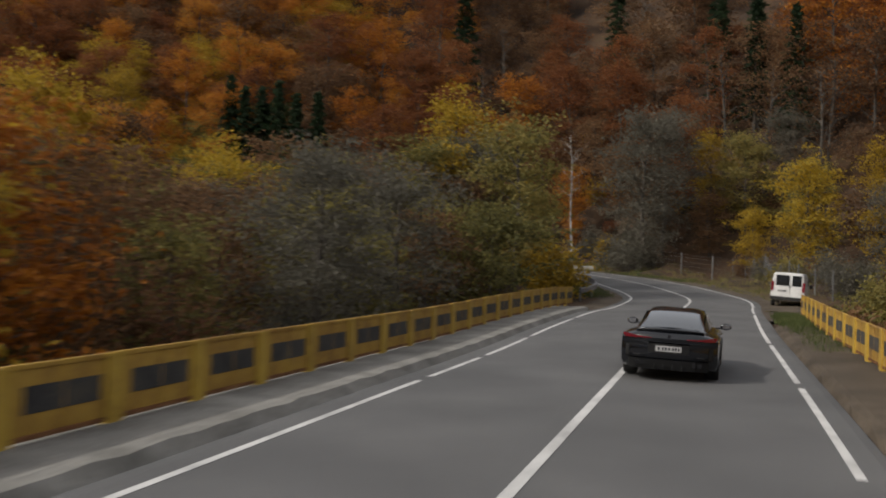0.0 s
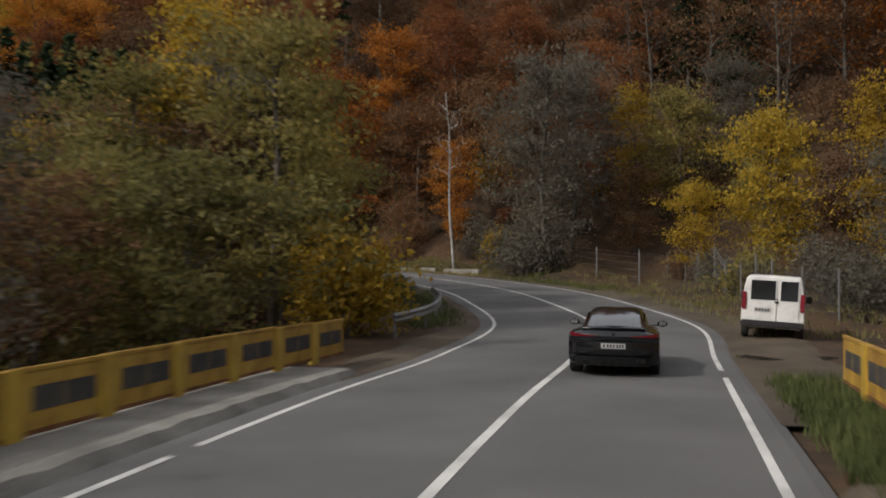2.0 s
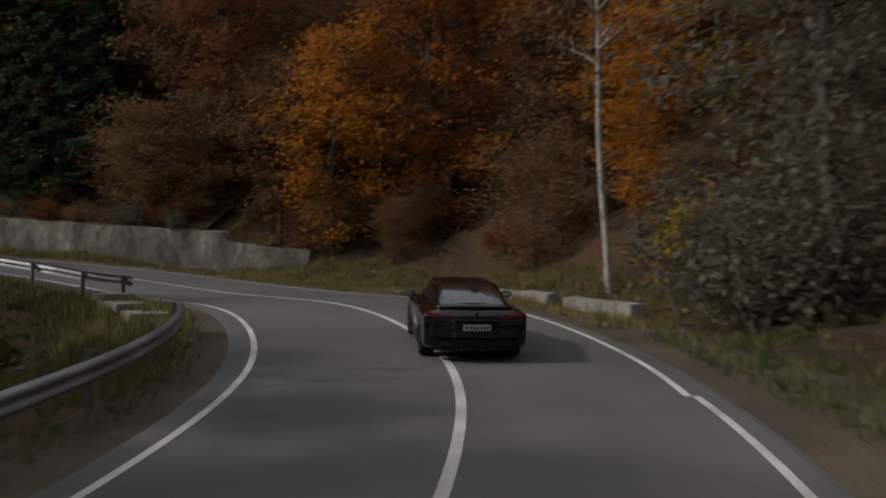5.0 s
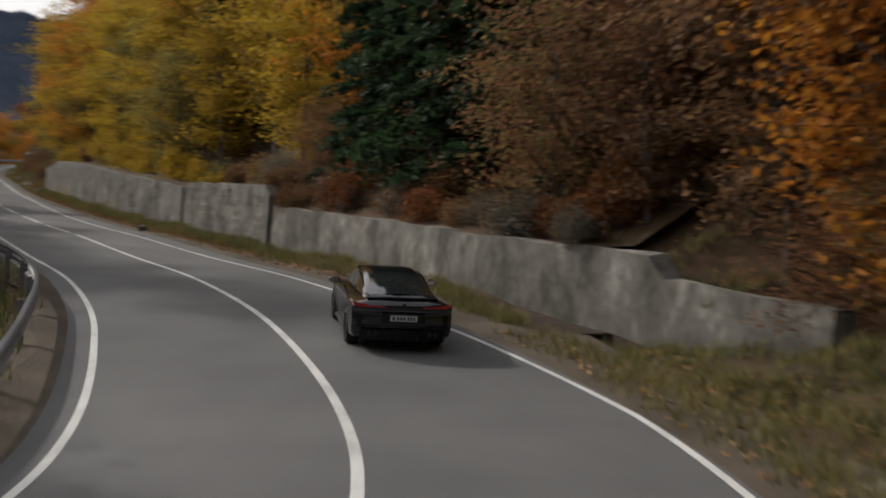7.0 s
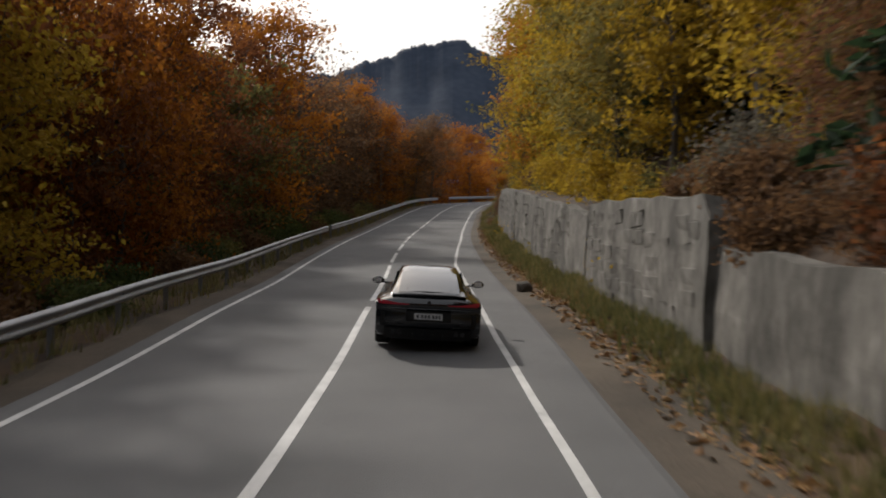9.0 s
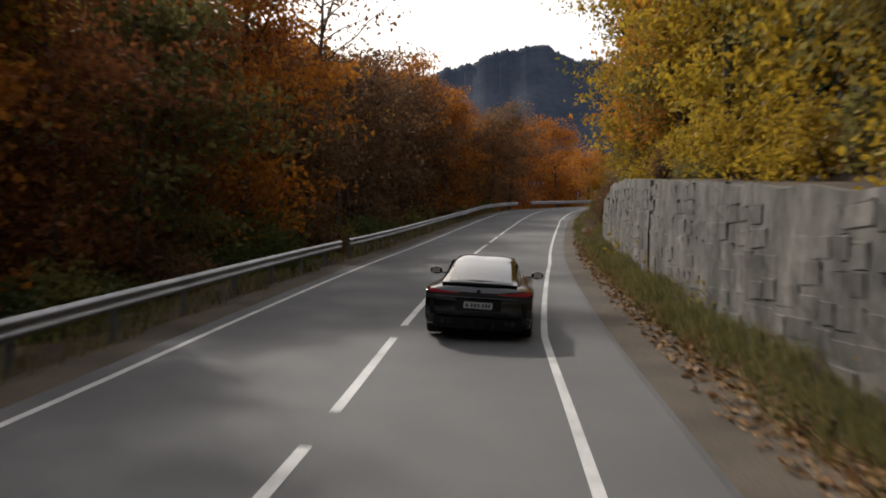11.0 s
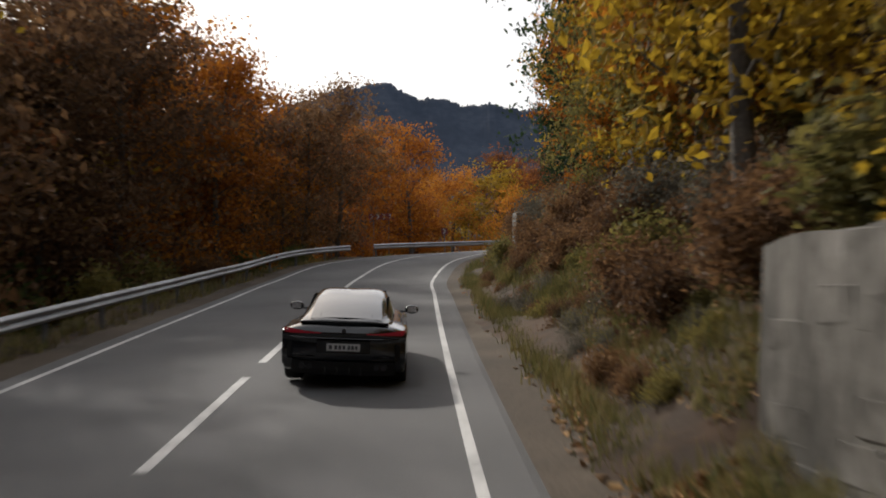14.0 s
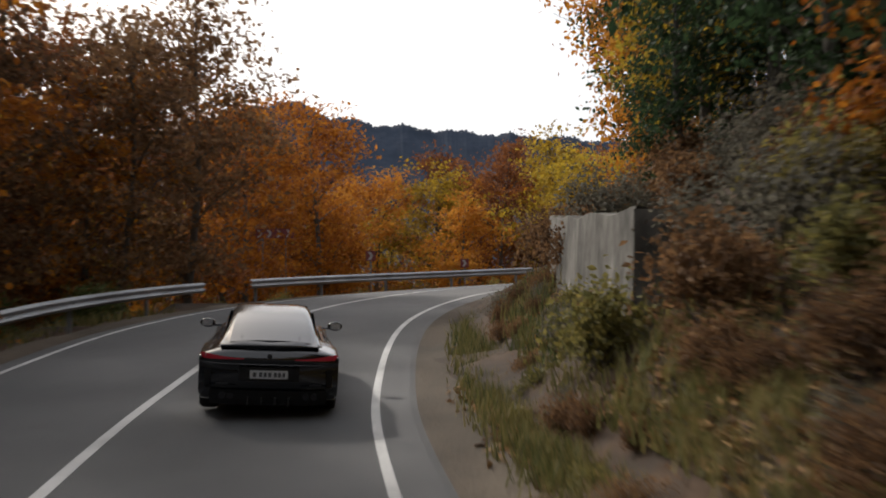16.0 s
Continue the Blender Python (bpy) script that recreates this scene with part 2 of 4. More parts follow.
def heading(s):
    t = road_frame(s)[1]
    return math.degrees(math.atan2(-t[0], t[1]))


def place(s, d, h=0.0, turn=0.0):
    p = at_road(s, d, h)
    return pose(p.x, p.y, p.z, 0, 0, heading(s) + turn)


def strip(name, s0, s1, across, mat, step=0.75, parent=None, smooth=False):
    """A band along the road through the points (d, h) of its cross-section, or of across(s)."""
    n = max(2, int((s1 - s0) / step) + 1)
    verts, faces = [], []
    for i in range(n):
        s = s0 + (s1 - s0) * i / (n - 1)
        prof = across(s) if callable(across) else across
        verts += [at_road(s, d, h) for d, h in prof]
    k = len(prof)
    for i in range(n - 1):
        for j in range(k - 1):
            faces.append((i * k + j, i * k + j + 1, (i + 1) * k + j + 1, (i + 1) * k + j))
    return mesh_ob(name, verts, faces, mat, parent, smooth)


# ---- ground ----
def smooth01(x):
    x = np.clip(x, 0, 1)
    return x * x * (3 - 2 * x)


WALL_TOP = ((137.4, 1.15), (140.9, 1.25), (141.1, 1.7), (146.0, 1.7), (161.4, 1.9), (161.6, 2.65), (172.0, 2.5), (174.0, 2.2), (178.0, 2.45), (195.0, 2.85), (203.0, 3.0), (210.0, 2.9), (217.3, 2.1))


def wall_height(s):
    return np.interp(s, [a for a, b in WALL_TOP], [b for a, b in WALL_TOP])


def bank_top(s):
    return np.maximum(wall_height(s), np.interp(s, [139.5, 142.5, 151.0, 161.5, 163.0], [0.8, 1.6, 1.95, 2.6, 2.5]) * (np.asarray(s) < 163))


def rise(s, d, rough):
    """Height of the ground over the road at s, d metres to its right."""
    s, d = np.asarray(s, float), np.asarray(d, float)
    a = np.abs(d)
    base = np.where(a < 4.6, -0.12, np.where(a < 6.5, -0.12 + (a - 4.6) * 0.03, -0.06))
    # right: bridge, pull-off, then the hill with its wall
    hill = 0.75 * np.clip(d - 8.0, 0, 90) + 0.3 * np.clip(d - 98, 0, 200)
    bank = 0.12 * np.clip(d - 5.4, 0, 4.0) + 0.75 * np.clip(d - 9.6, 0, 90)
    flat = 0.65 * np.clip(d - 19.0, 0, 90)
    walled = np.where(d > 7.6, bank_top(s) - 0.05, -0.3 * (d > 5.2)) + hill
    steep = 0.9 * np.clip(d - 4.9, 0, 2.6) + hill
    drop = -4.5 * smooth01((d - 5.6) / 3.0) + 0.5 * np.clip(d - 30, 0, 60)
    w = smooth01((s - 70) / 12)
    right = drop * (1 - w) + flat * w
    w = smooth01((s - 112) / 16)
    right = right * (1 - w) + bank * w
    right = np.where((s > 140.0) & (s < 217.3), walled, right)
    right = np.where(s >= 217.3, steep, right)
    # left: valley under the bridge, verge, slope down
    valley = -4.5 * smooth01((a - 6.0) / 3.0)
    down = -0.4 * np.clip(a - 6.2, 0, 14) - 0.05 * np.clip(a - 20, 0, 200)
    near = -0.25 * np.clip(a - 10, 0, 14)
    w = smooth01((s - 74) / 10)
    w2 = smooth01((s - 96) / 20)
    left = valley * (1 - w) + (near * (1 - w2) + down * w2) * w
    out = base + np.where(d > 0, right, left)
    return out + rough * np.clip(a - 4.2, 0, 6) * 0.09


def ground_lines(lo, hi, fine, far):
    inner = np.arange(lo, hi + 0.1, fine)
    steps = np.cumsum(fine * 1.25 ** np.arange(1, 60))
    steps = steps[steps < far]
    return np.r_[lo - steps[::-1], inner, hi + steps]


GX, GY = ground_lines(-190, 75, 1.5, 2600), ground_lines(-30, 185, 1.5, 2600)
PX, PY = np.meshgrid(GX, GY)
flat_pts = np.stack([PX.ravel(), PY.ravel()], -1)
near_i = np.empty(len(flat_pts), int)
for i0 in range(0, len(flat_pts), 4000):
    q = flat_pts[i0:i0 + 4000]
    near_i[i0:i0 + 4000] = ((q[:, None, 0] - LINE[None, :, 0]) ** 2 + (q[:, None, 1] - LINE[None, :, 1]) ** 2).argmin(1)


def from_line(q, j):
    v = q - LINE[j, :2]
    d = v[:, 0] * TAN[j, 1] - v[:, 1] * TAN[j, 0]
    dist = np.hypot(v[:, 0], v[:, 1])
    return ARC[j], np.where(d < 0, -dist, dist)


def lumps(x, y):
    return np.sin(x * 0.53 + 1.3 * np.sin(y * 0.31)) * np.cos(y * 0.47 + 0.8 * np.sin(x * 0.23)) + 0.6 * np.sin(x * 1.7 + y * 1.1) * np.sin(y * 1.9 - x * 0.6)


def ground_z(x, y):
    q = np.array([[x, y]])
    j = ((q[:, None, 0] - LINE[None, :, 0]) ** 2 + (q[:, None, 1] - LINE[None, :, 1]) ** 2).argmin(1)
    s, d = from_line(q, j)
    return float(LINE[j[0], 2] + rise(s, d, lumps(q[:, 0], q[:, 1]))[0])


GS, GD = from_line(flat_pts, near_i)
GZ = LINE[near_i, 2] + rise(GS, GD, lumps(flat_pts[:, 0], flat_pts[:, 1]))
nx, ny = len(GX), len(GY)
gv = np.c_[flat_pts, GZ]
idx = np.arange(nx * ny).reshape(ny, nx)
gf = np.stack([idx[:-1, :-1], idx[:-1, 1:], idx[1:, 1:], idx[1:, :-1]], -1).reshape(-1, 4).tolist()
ground = mesh_ob("ground", gv, gf, SOIL, smooth=True)
tagged(ground, "forest floor of brown soil and fallen leaves", "ground", kind="structure")

# ---- road ----
RIGHT = lambda s: float(np.interp(s, [112, 122, 136, 146], [0, 0.8, 1.2, 0]))
road = strip("road", 0.5, END - 0.5, lambda s: [(-3.85, -0.03), (-3.6, 0.0), (-1.8, 0.015), (0, 0.03), (1.8, 0.015), (3.6 + RIGHT(s) * 0.4, -0.01 * RIGHT(s)), (3.75 + RIGHT(s) * 0.5, -0.03)], ASPHALT)
tagged(road, "grey worn two-lane asphalt road with painted lines", "road", kind="structure")
for side, s0, s1, wide in ((1, 70, 142, 2.6), (1, 142, 218, 1.75), (1, 218, 300, 1.3), (-1, 74, 131, 1.6), (-1, 131, 300, 1.0)):
    verge = strip("verge", s0, s1, lambda s: [(side * (3.6 + wide * f + 0.15 * math.sin(s * 1.3 + f * 5) * (f > 0.5)), h) for f, h in ((0, -0.022), (0.3, -0.01), (0.7, 0.02), (1.0, -0.06))][::side], VERGE)
    tagged(verge, "strip of trodden gravel and dirt beside the asphalt", "verge", kind="structure")


def crown_h(d):
    return 0.03 * max(0.0, 1 - abs(d) / 3.6) + 0.006 - 0.02 * max(0.0, abs(d) - 3.6)


def line_mark(s0, s1, d, w=0.115):
    ob = strip("road_line", s0, s1, [(d - w / 2, crown_h(d)), (d + w / 2, crown_h(d))], PAINT, 0.6)
    tagged(ob, "white painted road line, slightly worn", "road line", kind="structure")


line_mark(1, 169.7, 0, 0.14)
GAPS = (170.4, 177.9, 185.3, 192.7, 200.1, 208.5, 217.1, 224.5)
for s0, s1 in zip(GAPS, GAPS[1:]):
    line_mark(s0 + 0.8, s1 - 0.8, 0, 0.13)
line_mark(225.3, END - 2, 0, 0.14)
for s0, s1 in ((1, 46.5), (47.2, 51.2), (51.9, 57), (57.8, 66.2), (66.9, END - 2)):
    line_mark(s0, s1, -3.28)
for s0, s1 in ((1, 39.6), (40.6, 48.6), (49.4, 58.2), (58.8, 76), (77.6, 112)):
    line_mark(s0, s1, 3.28)
# the right lane widens in the bend and narrows along the wall
EDGE = lambda s: float(np.interp(s, [105, 112, 122, 136, 149, 165, 185, 204, 216], [3.28, 3.16, 3.68, 4.00, 3.02, 2.63, 2.51, 3.09, 3.12]))
ob = strip("road_line", 112, END - 2, lambda s: [(EDGE(s) - 0.058, crown_h(EDGE(s)) + 0.003), (EDGE(s) + 0.058, crown_h(EDGE(s)) + 0.003)], PAINT, 0.6)
tagged(ob, "white painted road line, slightly worn", "road line", kind="structure")

# ---- bridge edges ----
def edge_walk(name, s0, s1, prof, label):
    ob = strip(name, s0, s1, prof, CONCRETE if name == "pavement_1" else VERGE, 0.5)
    tagged(ob, label, "pavement", kind="structure")


edge_walk("pavement_1", 4, 75, lambda s: [(-5.7, -0.6), (-5.65, 0.11), (-4.2 + 0.03 * math.sin(s * 2.1), 0.12), (-4.0 + 0.03 * math.sin(s * 3.3), 0.1 + 0.015 * math.sin(s * 5)), (-3.86, -0.06)], "raised concrete walkway with a worn kerb on the bridge")
edge_walk("pavement_2", 4, 66, lambda s: [(3.78, -0.06), (3.86 + 0.05 * math.sin(s * 2.7), 0.05 + 0.02 * math.sin(s * 4)), (4.0, 0.08), (5.6, 0.08), (5.65, -0.6)], "cracked concrete walkway on the bridge")


def bridge_railing(s, d, group):
    t = thing("bridge_railing", place(s, d, 0.07), "rusty yellow steel bridge railing panel with a black rectangle", "railing", group)
    part("top_rail", box(0, 1.0, 0.86, 0.07, 1.99, 0.06, 0.012), YELLOW, t)
    part("bottom_rail", box(0, 1.0, 0.1, 0.06, 1.99, 0.05, 0.01), RUST, t, "rusty bottom rail")
    part("post", box(0, 0.06, 0.44, 0.11, 0.34, 0.88, 0.012), YELLOW_POST, t, "bright yellow post")
    part("sheet", box(0, 1.11, 0.48, 0.03, 1.76, 0.7, 0.008), YELLOW, t)
    part("dark_panel", box(0, 1.12, 0.5, 0.046, 1.36, 0.3, 0.006), BLACK_PAINT, t, "black painted rectangle")
    for x in (0.28, 1.12, 1.94):
        part("rib", box(0.0, x, 0.48, 0.05, 0.03, 0.7, 0.006), YELLOW, t)
    return t


s = 18.0
first = None
while s < 76.5:
    if first is None:
        first = bridge_railing(s, -5.2, "left bridge railing panels")
    else:
        copy_thing(first, place(s, -5.2, 0.07))
    s += 2.0
s = 30.0
first = None
while s < 73.5:
    if first is None:
        first = bridge_railing(s, 5.15, "right bridge railing panels")
    else:
        copy_thing(first, place(s, 5.15, 0.07))
    s += 2.0

# ---- guard rails ----
W_SHAPE = [(0.0, 0.0), (0.035, 0.03), (0.08, 0.05), (0.08, 0.09), (0.03, 0.13), (0.0, 0.155), (0.03, 0.18), (0.08, 0.22), (0.08, 0.26), (0.035, 0.285), (0.0, 0.31)]


def guard_rail(s0, s1, d, label, top=0.74, every=3.6, side=1):
    """A corrugated beam on posts; side: where the road lies."""
    t = thing("guardrail", Matrix(), label, "guardrail", "guardrails")
    dd = d if callable(d) else (lambda s: d)
    sec = lambda s: [(dd(s) + side * x, top - 0.31 + z) for x, z in W_SHAPE]
    strip("beam", s0, s1, sec, ZINC, 0.8, t, smooth=True)
    strip("beam_back", s0, s1, lambda s: [(q - side * 0.006, h) for q, h in reversed(sec(s))], ZINC, 0.8, t, smooth=True)
    s = s0 + 0.4
    while s < s1:
        p = place(s, dd(s) - side * 0.09, 0)
        part("post", box(0, 0, 0.28, 0.1, 0.09, 0.92, 0.01, m=p), POST, t)
        part("spacer", box(side * 0.06, 0, top - 0.155, 0.1, 0.1, 0.2, 0.01, m=p), POST, t)
        s += every
    return t


guard_rail(84.5, 99.0, lambda s: -4.9 - 0.09 * max(0, 96 - s) ** 1.25 * 0.5, "short crooked galvanised guardrail at the bend", 0.7)
guard_rail(107.5, 120.0, lambda s: -4.7 - 0.03 * max(0, 118 - s), "galvanised guardrail section ending before a gap", 0.62)
guard_rail(130.3, 205.0, lambda s: -4.75 + 0.4 * float(smooth01((157 - s) / 12)), "long galvanised steel guardrail along the slope")
guard_rail(206.6, 263.8, -4.75, "long galvanised steel guardrail beside the forest")
guard_rail(266.5, 306.0, -4.9, "galvanised guardrail round the far bend")

# ---- concrete parapet and slabs ----
def parapet(s, d, length, tall, label):
    t = thing("concrete_parapet", place(s, d, -0.1, heading(s + length / 2) - heading(s)), label, "parapet", "low concrete parapets")
    bm = bmesh.new()
    for i in range(5):
        box(0, length * (i + 0.5) / 5, (tall + 0.1) / 2, 0.42, length / 5 + 0.02, tall + 0.1, 0.03, bm)
    for v in bm.verts:
        v.co += Vector((0.03 * noise.noise(v.co * 2.1 + Vector((s, 0, 0))), 0, 0.05 * noise.noise(v.co * 1.7 + Vector((0, s, 0))) * (v.co.z > 0.1)))
    part("wall_block", bm, CONCRETE, t)
    return t


for s0, d, ln, tall in ((120.2, 5.75, 3.6, 0.42), (123.95, 5.75, 3.5, 0.33), (127.6, 5.85, 2.6, 0.2), (130.6, 5.5, 3.6, 0.08)):
    parapet(s0, d, ln, tall, "low weathered concrete parapet block overgrown with grass")
for s0, d, ln, z in ((122.5, -5.2, 1.6, -0.02), (125.4, -5.3, 1.9, 0.0), (129.0, -5.0, 0.9, 0.12)):
    t = thing("concrete_slab", place(s0, d, z, 6), "broken concrete slab lying in the grass", "slab", "concrete slabs")
    part("slab", box(0, ln / 2, 0.05, 0.9, ln, 0.22, 0.03), CONCRETE, t)

# ---- retaining walls ----
def wall_run(name, s0, s1, d, top, label):
    dd = d if callable(d) else (lambda s: d)
    def section(s):
        d = dd(s)
        return [(d, -0.4), (d + 0.03, top(s) * 0.5), (d + 0.1 + 0.03 * math.sin(s * 1.1), top(s) + 0.04 * math.sin(s * 2.3)), (d + 0.5, top(s) + 0.03 * math.sin(s * 1.7)), (d + 0.55, top(s) - 0.6)]
    ob = strip(name, s0, s1, section, WALL, 0.4)
    tagged(ob, label, "retaining wall", kind="structure")
    bm = bmesh.new()
    for s in (s0, s1):
        vs = [bm.verts.new(at_road(s, dd(s) + a, b)) for a, b in ((0, -0.4), (0.1, top(s)), (0.5, top(s)), (0.55, -0.4))]
        bm.faces.new(vs)
    part("end_face", bm, WALL, ob)
    return ob


wall_1 = wall_run("retaining_wall_1", 137.6, 161.4, lambda s: 5.6 + 0.32 * max(0, 146 - s), wall_height, "low grey concrete retaining wall with stains")
wall_2 = wall_run("retaining_wall_2", 161.5, 172.6, 5.48, wall_height, "tall stained concrete and stone retaining wall")
wall_3 = wall_run("retaining_wall_3", 173.6, 195.5, 5.6, wall_height, "grey stone retaining wall partly under ivy")
wall_4 = wall_run("retaining_wall_4", 195.6, 217.2, 5.55, wall_height, "tall rough stone block retaining wall")
wall_5 = wall_run("retaining_wall_5", 246.5, 256.5, 6.3, lambda s: 2.7 - 0.03 * (s - 246), "pale streaked rock and concrete wall above the verge")

bank = strip("bank", 142.6, 217.2, lambda s: [(6.05 + 0.32 * max(0, 146 - s), float(wall_height(s)) - 0.12), (6.75, float(bank_top(s)) + 0.02), (7.7, float(bank_top(s)) + 0.05), (9.6, float(bank_top(s)) + 1.2)], SOIL, 0.5)
tagged(bank, "leaf covered bank above the retaining walls", "bank", kind="structure")

def foot_h(s, d):
    """Height over the road of the earth piled against the walls."""
    k = float(smooth01((s - 142.0) / 6.0))
    edge = 5.75 + 0.32 * max(0, 146 - s)
    f = min(max((d - 4.5) / (edge - 4.5), 0.0), 1.0)
    return -0.03 + k * (0.46 + 0.12 * math.sin(s * 0.7) + 0.06 * math.sin(s * 2.9)) * f ** 1.3


foot = strip("verge", 142.0, 217.2, lambda s: [(d, foot_h(s, d)) for d in [4.5 + (1.25 + 0.32 * max(0, 146 - s)) * g for g in (0, 0.25, 0.5, 0.75, 1)]], SOIL, 0.4)
tagged(foot, "bank of earth and leaves piled against the wall's foot", "verge", kind="structure")

# ---- far mountains ----
def mountains():
    verts, faces = [], []
    az = np.r_[np.arange(-40, 60, 0.5), np.arange(60, 104, 0.06), np.arange(104, 221, 0.5)]
    ridge = np.interp(az, [-40, 0, 40, 62, 70, 76, 80, 82.5, 83.7, 85, 86, 87.5, 89, 92, 100, 120, 160, 220], [6, 7, 8.5, 10.0, 10.8, 11.3, 11.7, 12.0, 12.5, 12.9, 12.8, 12.4, 11.9, 10.9, 9.6, 8, 7, 6])
    crowns = np.random.default_rng(3).uniform(-1, 1, len(az))
    for i, a in enumerate(az):
        jag = 0.1 * math.sin(a * 2.1) + 0.05 * math.sin(a * 5.3) 
        for k, f in enumerate((0.0, 0.25, 0.5, 0.75, 0.975, 1.0, 0.7)):
            r = (700, 830, 950, 1060, 1143, 1150, 1400)[k]
            h = r * math.tan(radians(ridge[i] * f + jag * (k >= 4) + 0.09 * crowns[i] * (k == 5))) + 8 - 40 * (k == 0) + (9 * noise.noise(Vector((a * 0.6, k * 3.1, 0))) if 0 < k < 4 else 0)
            verts.append((-60 - r * math.sin(radians(a)), 108 + r * math.cos(radians(a)), h))
    for i in range(len(az) - 1):
        for k in range(6):
            faces.append((i * 7 + k, (i + 1) * 7 + k, (i + 1) * 7 + k + 1, i * 7 + k + 1))
    # the ridge's haze comes from its tinted colour, there is no mist
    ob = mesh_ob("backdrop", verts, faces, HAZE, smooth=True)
    tagged(ob, "wooded mountain ridge far behind the valley with blue haze painted into its colour", "mountain", kind="structure")


mountains()


# ---- the moving car ----
def bridge(points, close=False):
    bm = bmesh.new()
    rows = [[bm.verts.new(p) for p in r] for r in points]
    for a, b in zip(rows, rows[1:]):
        for i in range(len(a) - 1):
            bm.faces.new((a[i], a[i + 1], b[i + 1], b[i]))
    return bm


def wheel_parts(t, r, width, side, rim_mat, spokes=10):
    turn = Matrix.Rotation(radians(90), 4, "Y")
    bm = bmesh.new()
    prof = [(r * 0.66, -width / 2), (r * 0.9, -width / 2), (r * 0.985, -width / 2 + 0.03), (r, -width / 4), (r, width / 4), (r * 0.985, width / 2 - 0.03), (r * 0.9, width / 2), (r * 0.66, width / 2)]
    n = 40
    rings = [[bm.verts.new((x, q * math.cos(2 * math.pi * i / n), q * math.sin(2 * math.pi * i / n))) for q, x in prof] for i in range(n)]
    for i in range(n):
        a, b = rings[i], rings[(i + 1) % n]
        for j in range(len(prof)):
            k = (j + 1) % len(prof)
            bm.faces.new((a[j], a[k], b[k], b[j]))
    part("tyre", bm, RUBBER, t)
    bm = cyl(r * 0.66, width * 0.5, Matrix.Translation((-side * 0.05, 0, 0)) @ turn, n=32)
    cyl(r * 0.14, width * 0.3, Matrix.Translation((side * width * 0.35, 0, 0)) @ turn, bm, 16)
    for i in range(spokes):
        box(side * width * 0.38, 0, r * 0.38, 0.035, 0.045, r * 0.54, 0, bm, Matrix.Rotation(2 * math.pi * i / spokes, 4, "X"))
    part("rim", bm, rim_mat, t)


def sheet(rows, thick):
    """A thin shell over a grid of points, thickened along y and z."""
    bm = bridge(rows)
    bmesh.ops.solidify(bm, geom=bm.faces[:], thickness=thick)
    return bm


def rear_y(x):
    """The car's rear face bows forward towards its corners."""
    return -1.13 + 0.17 * (abs(x) / 0.9) ** 3.2


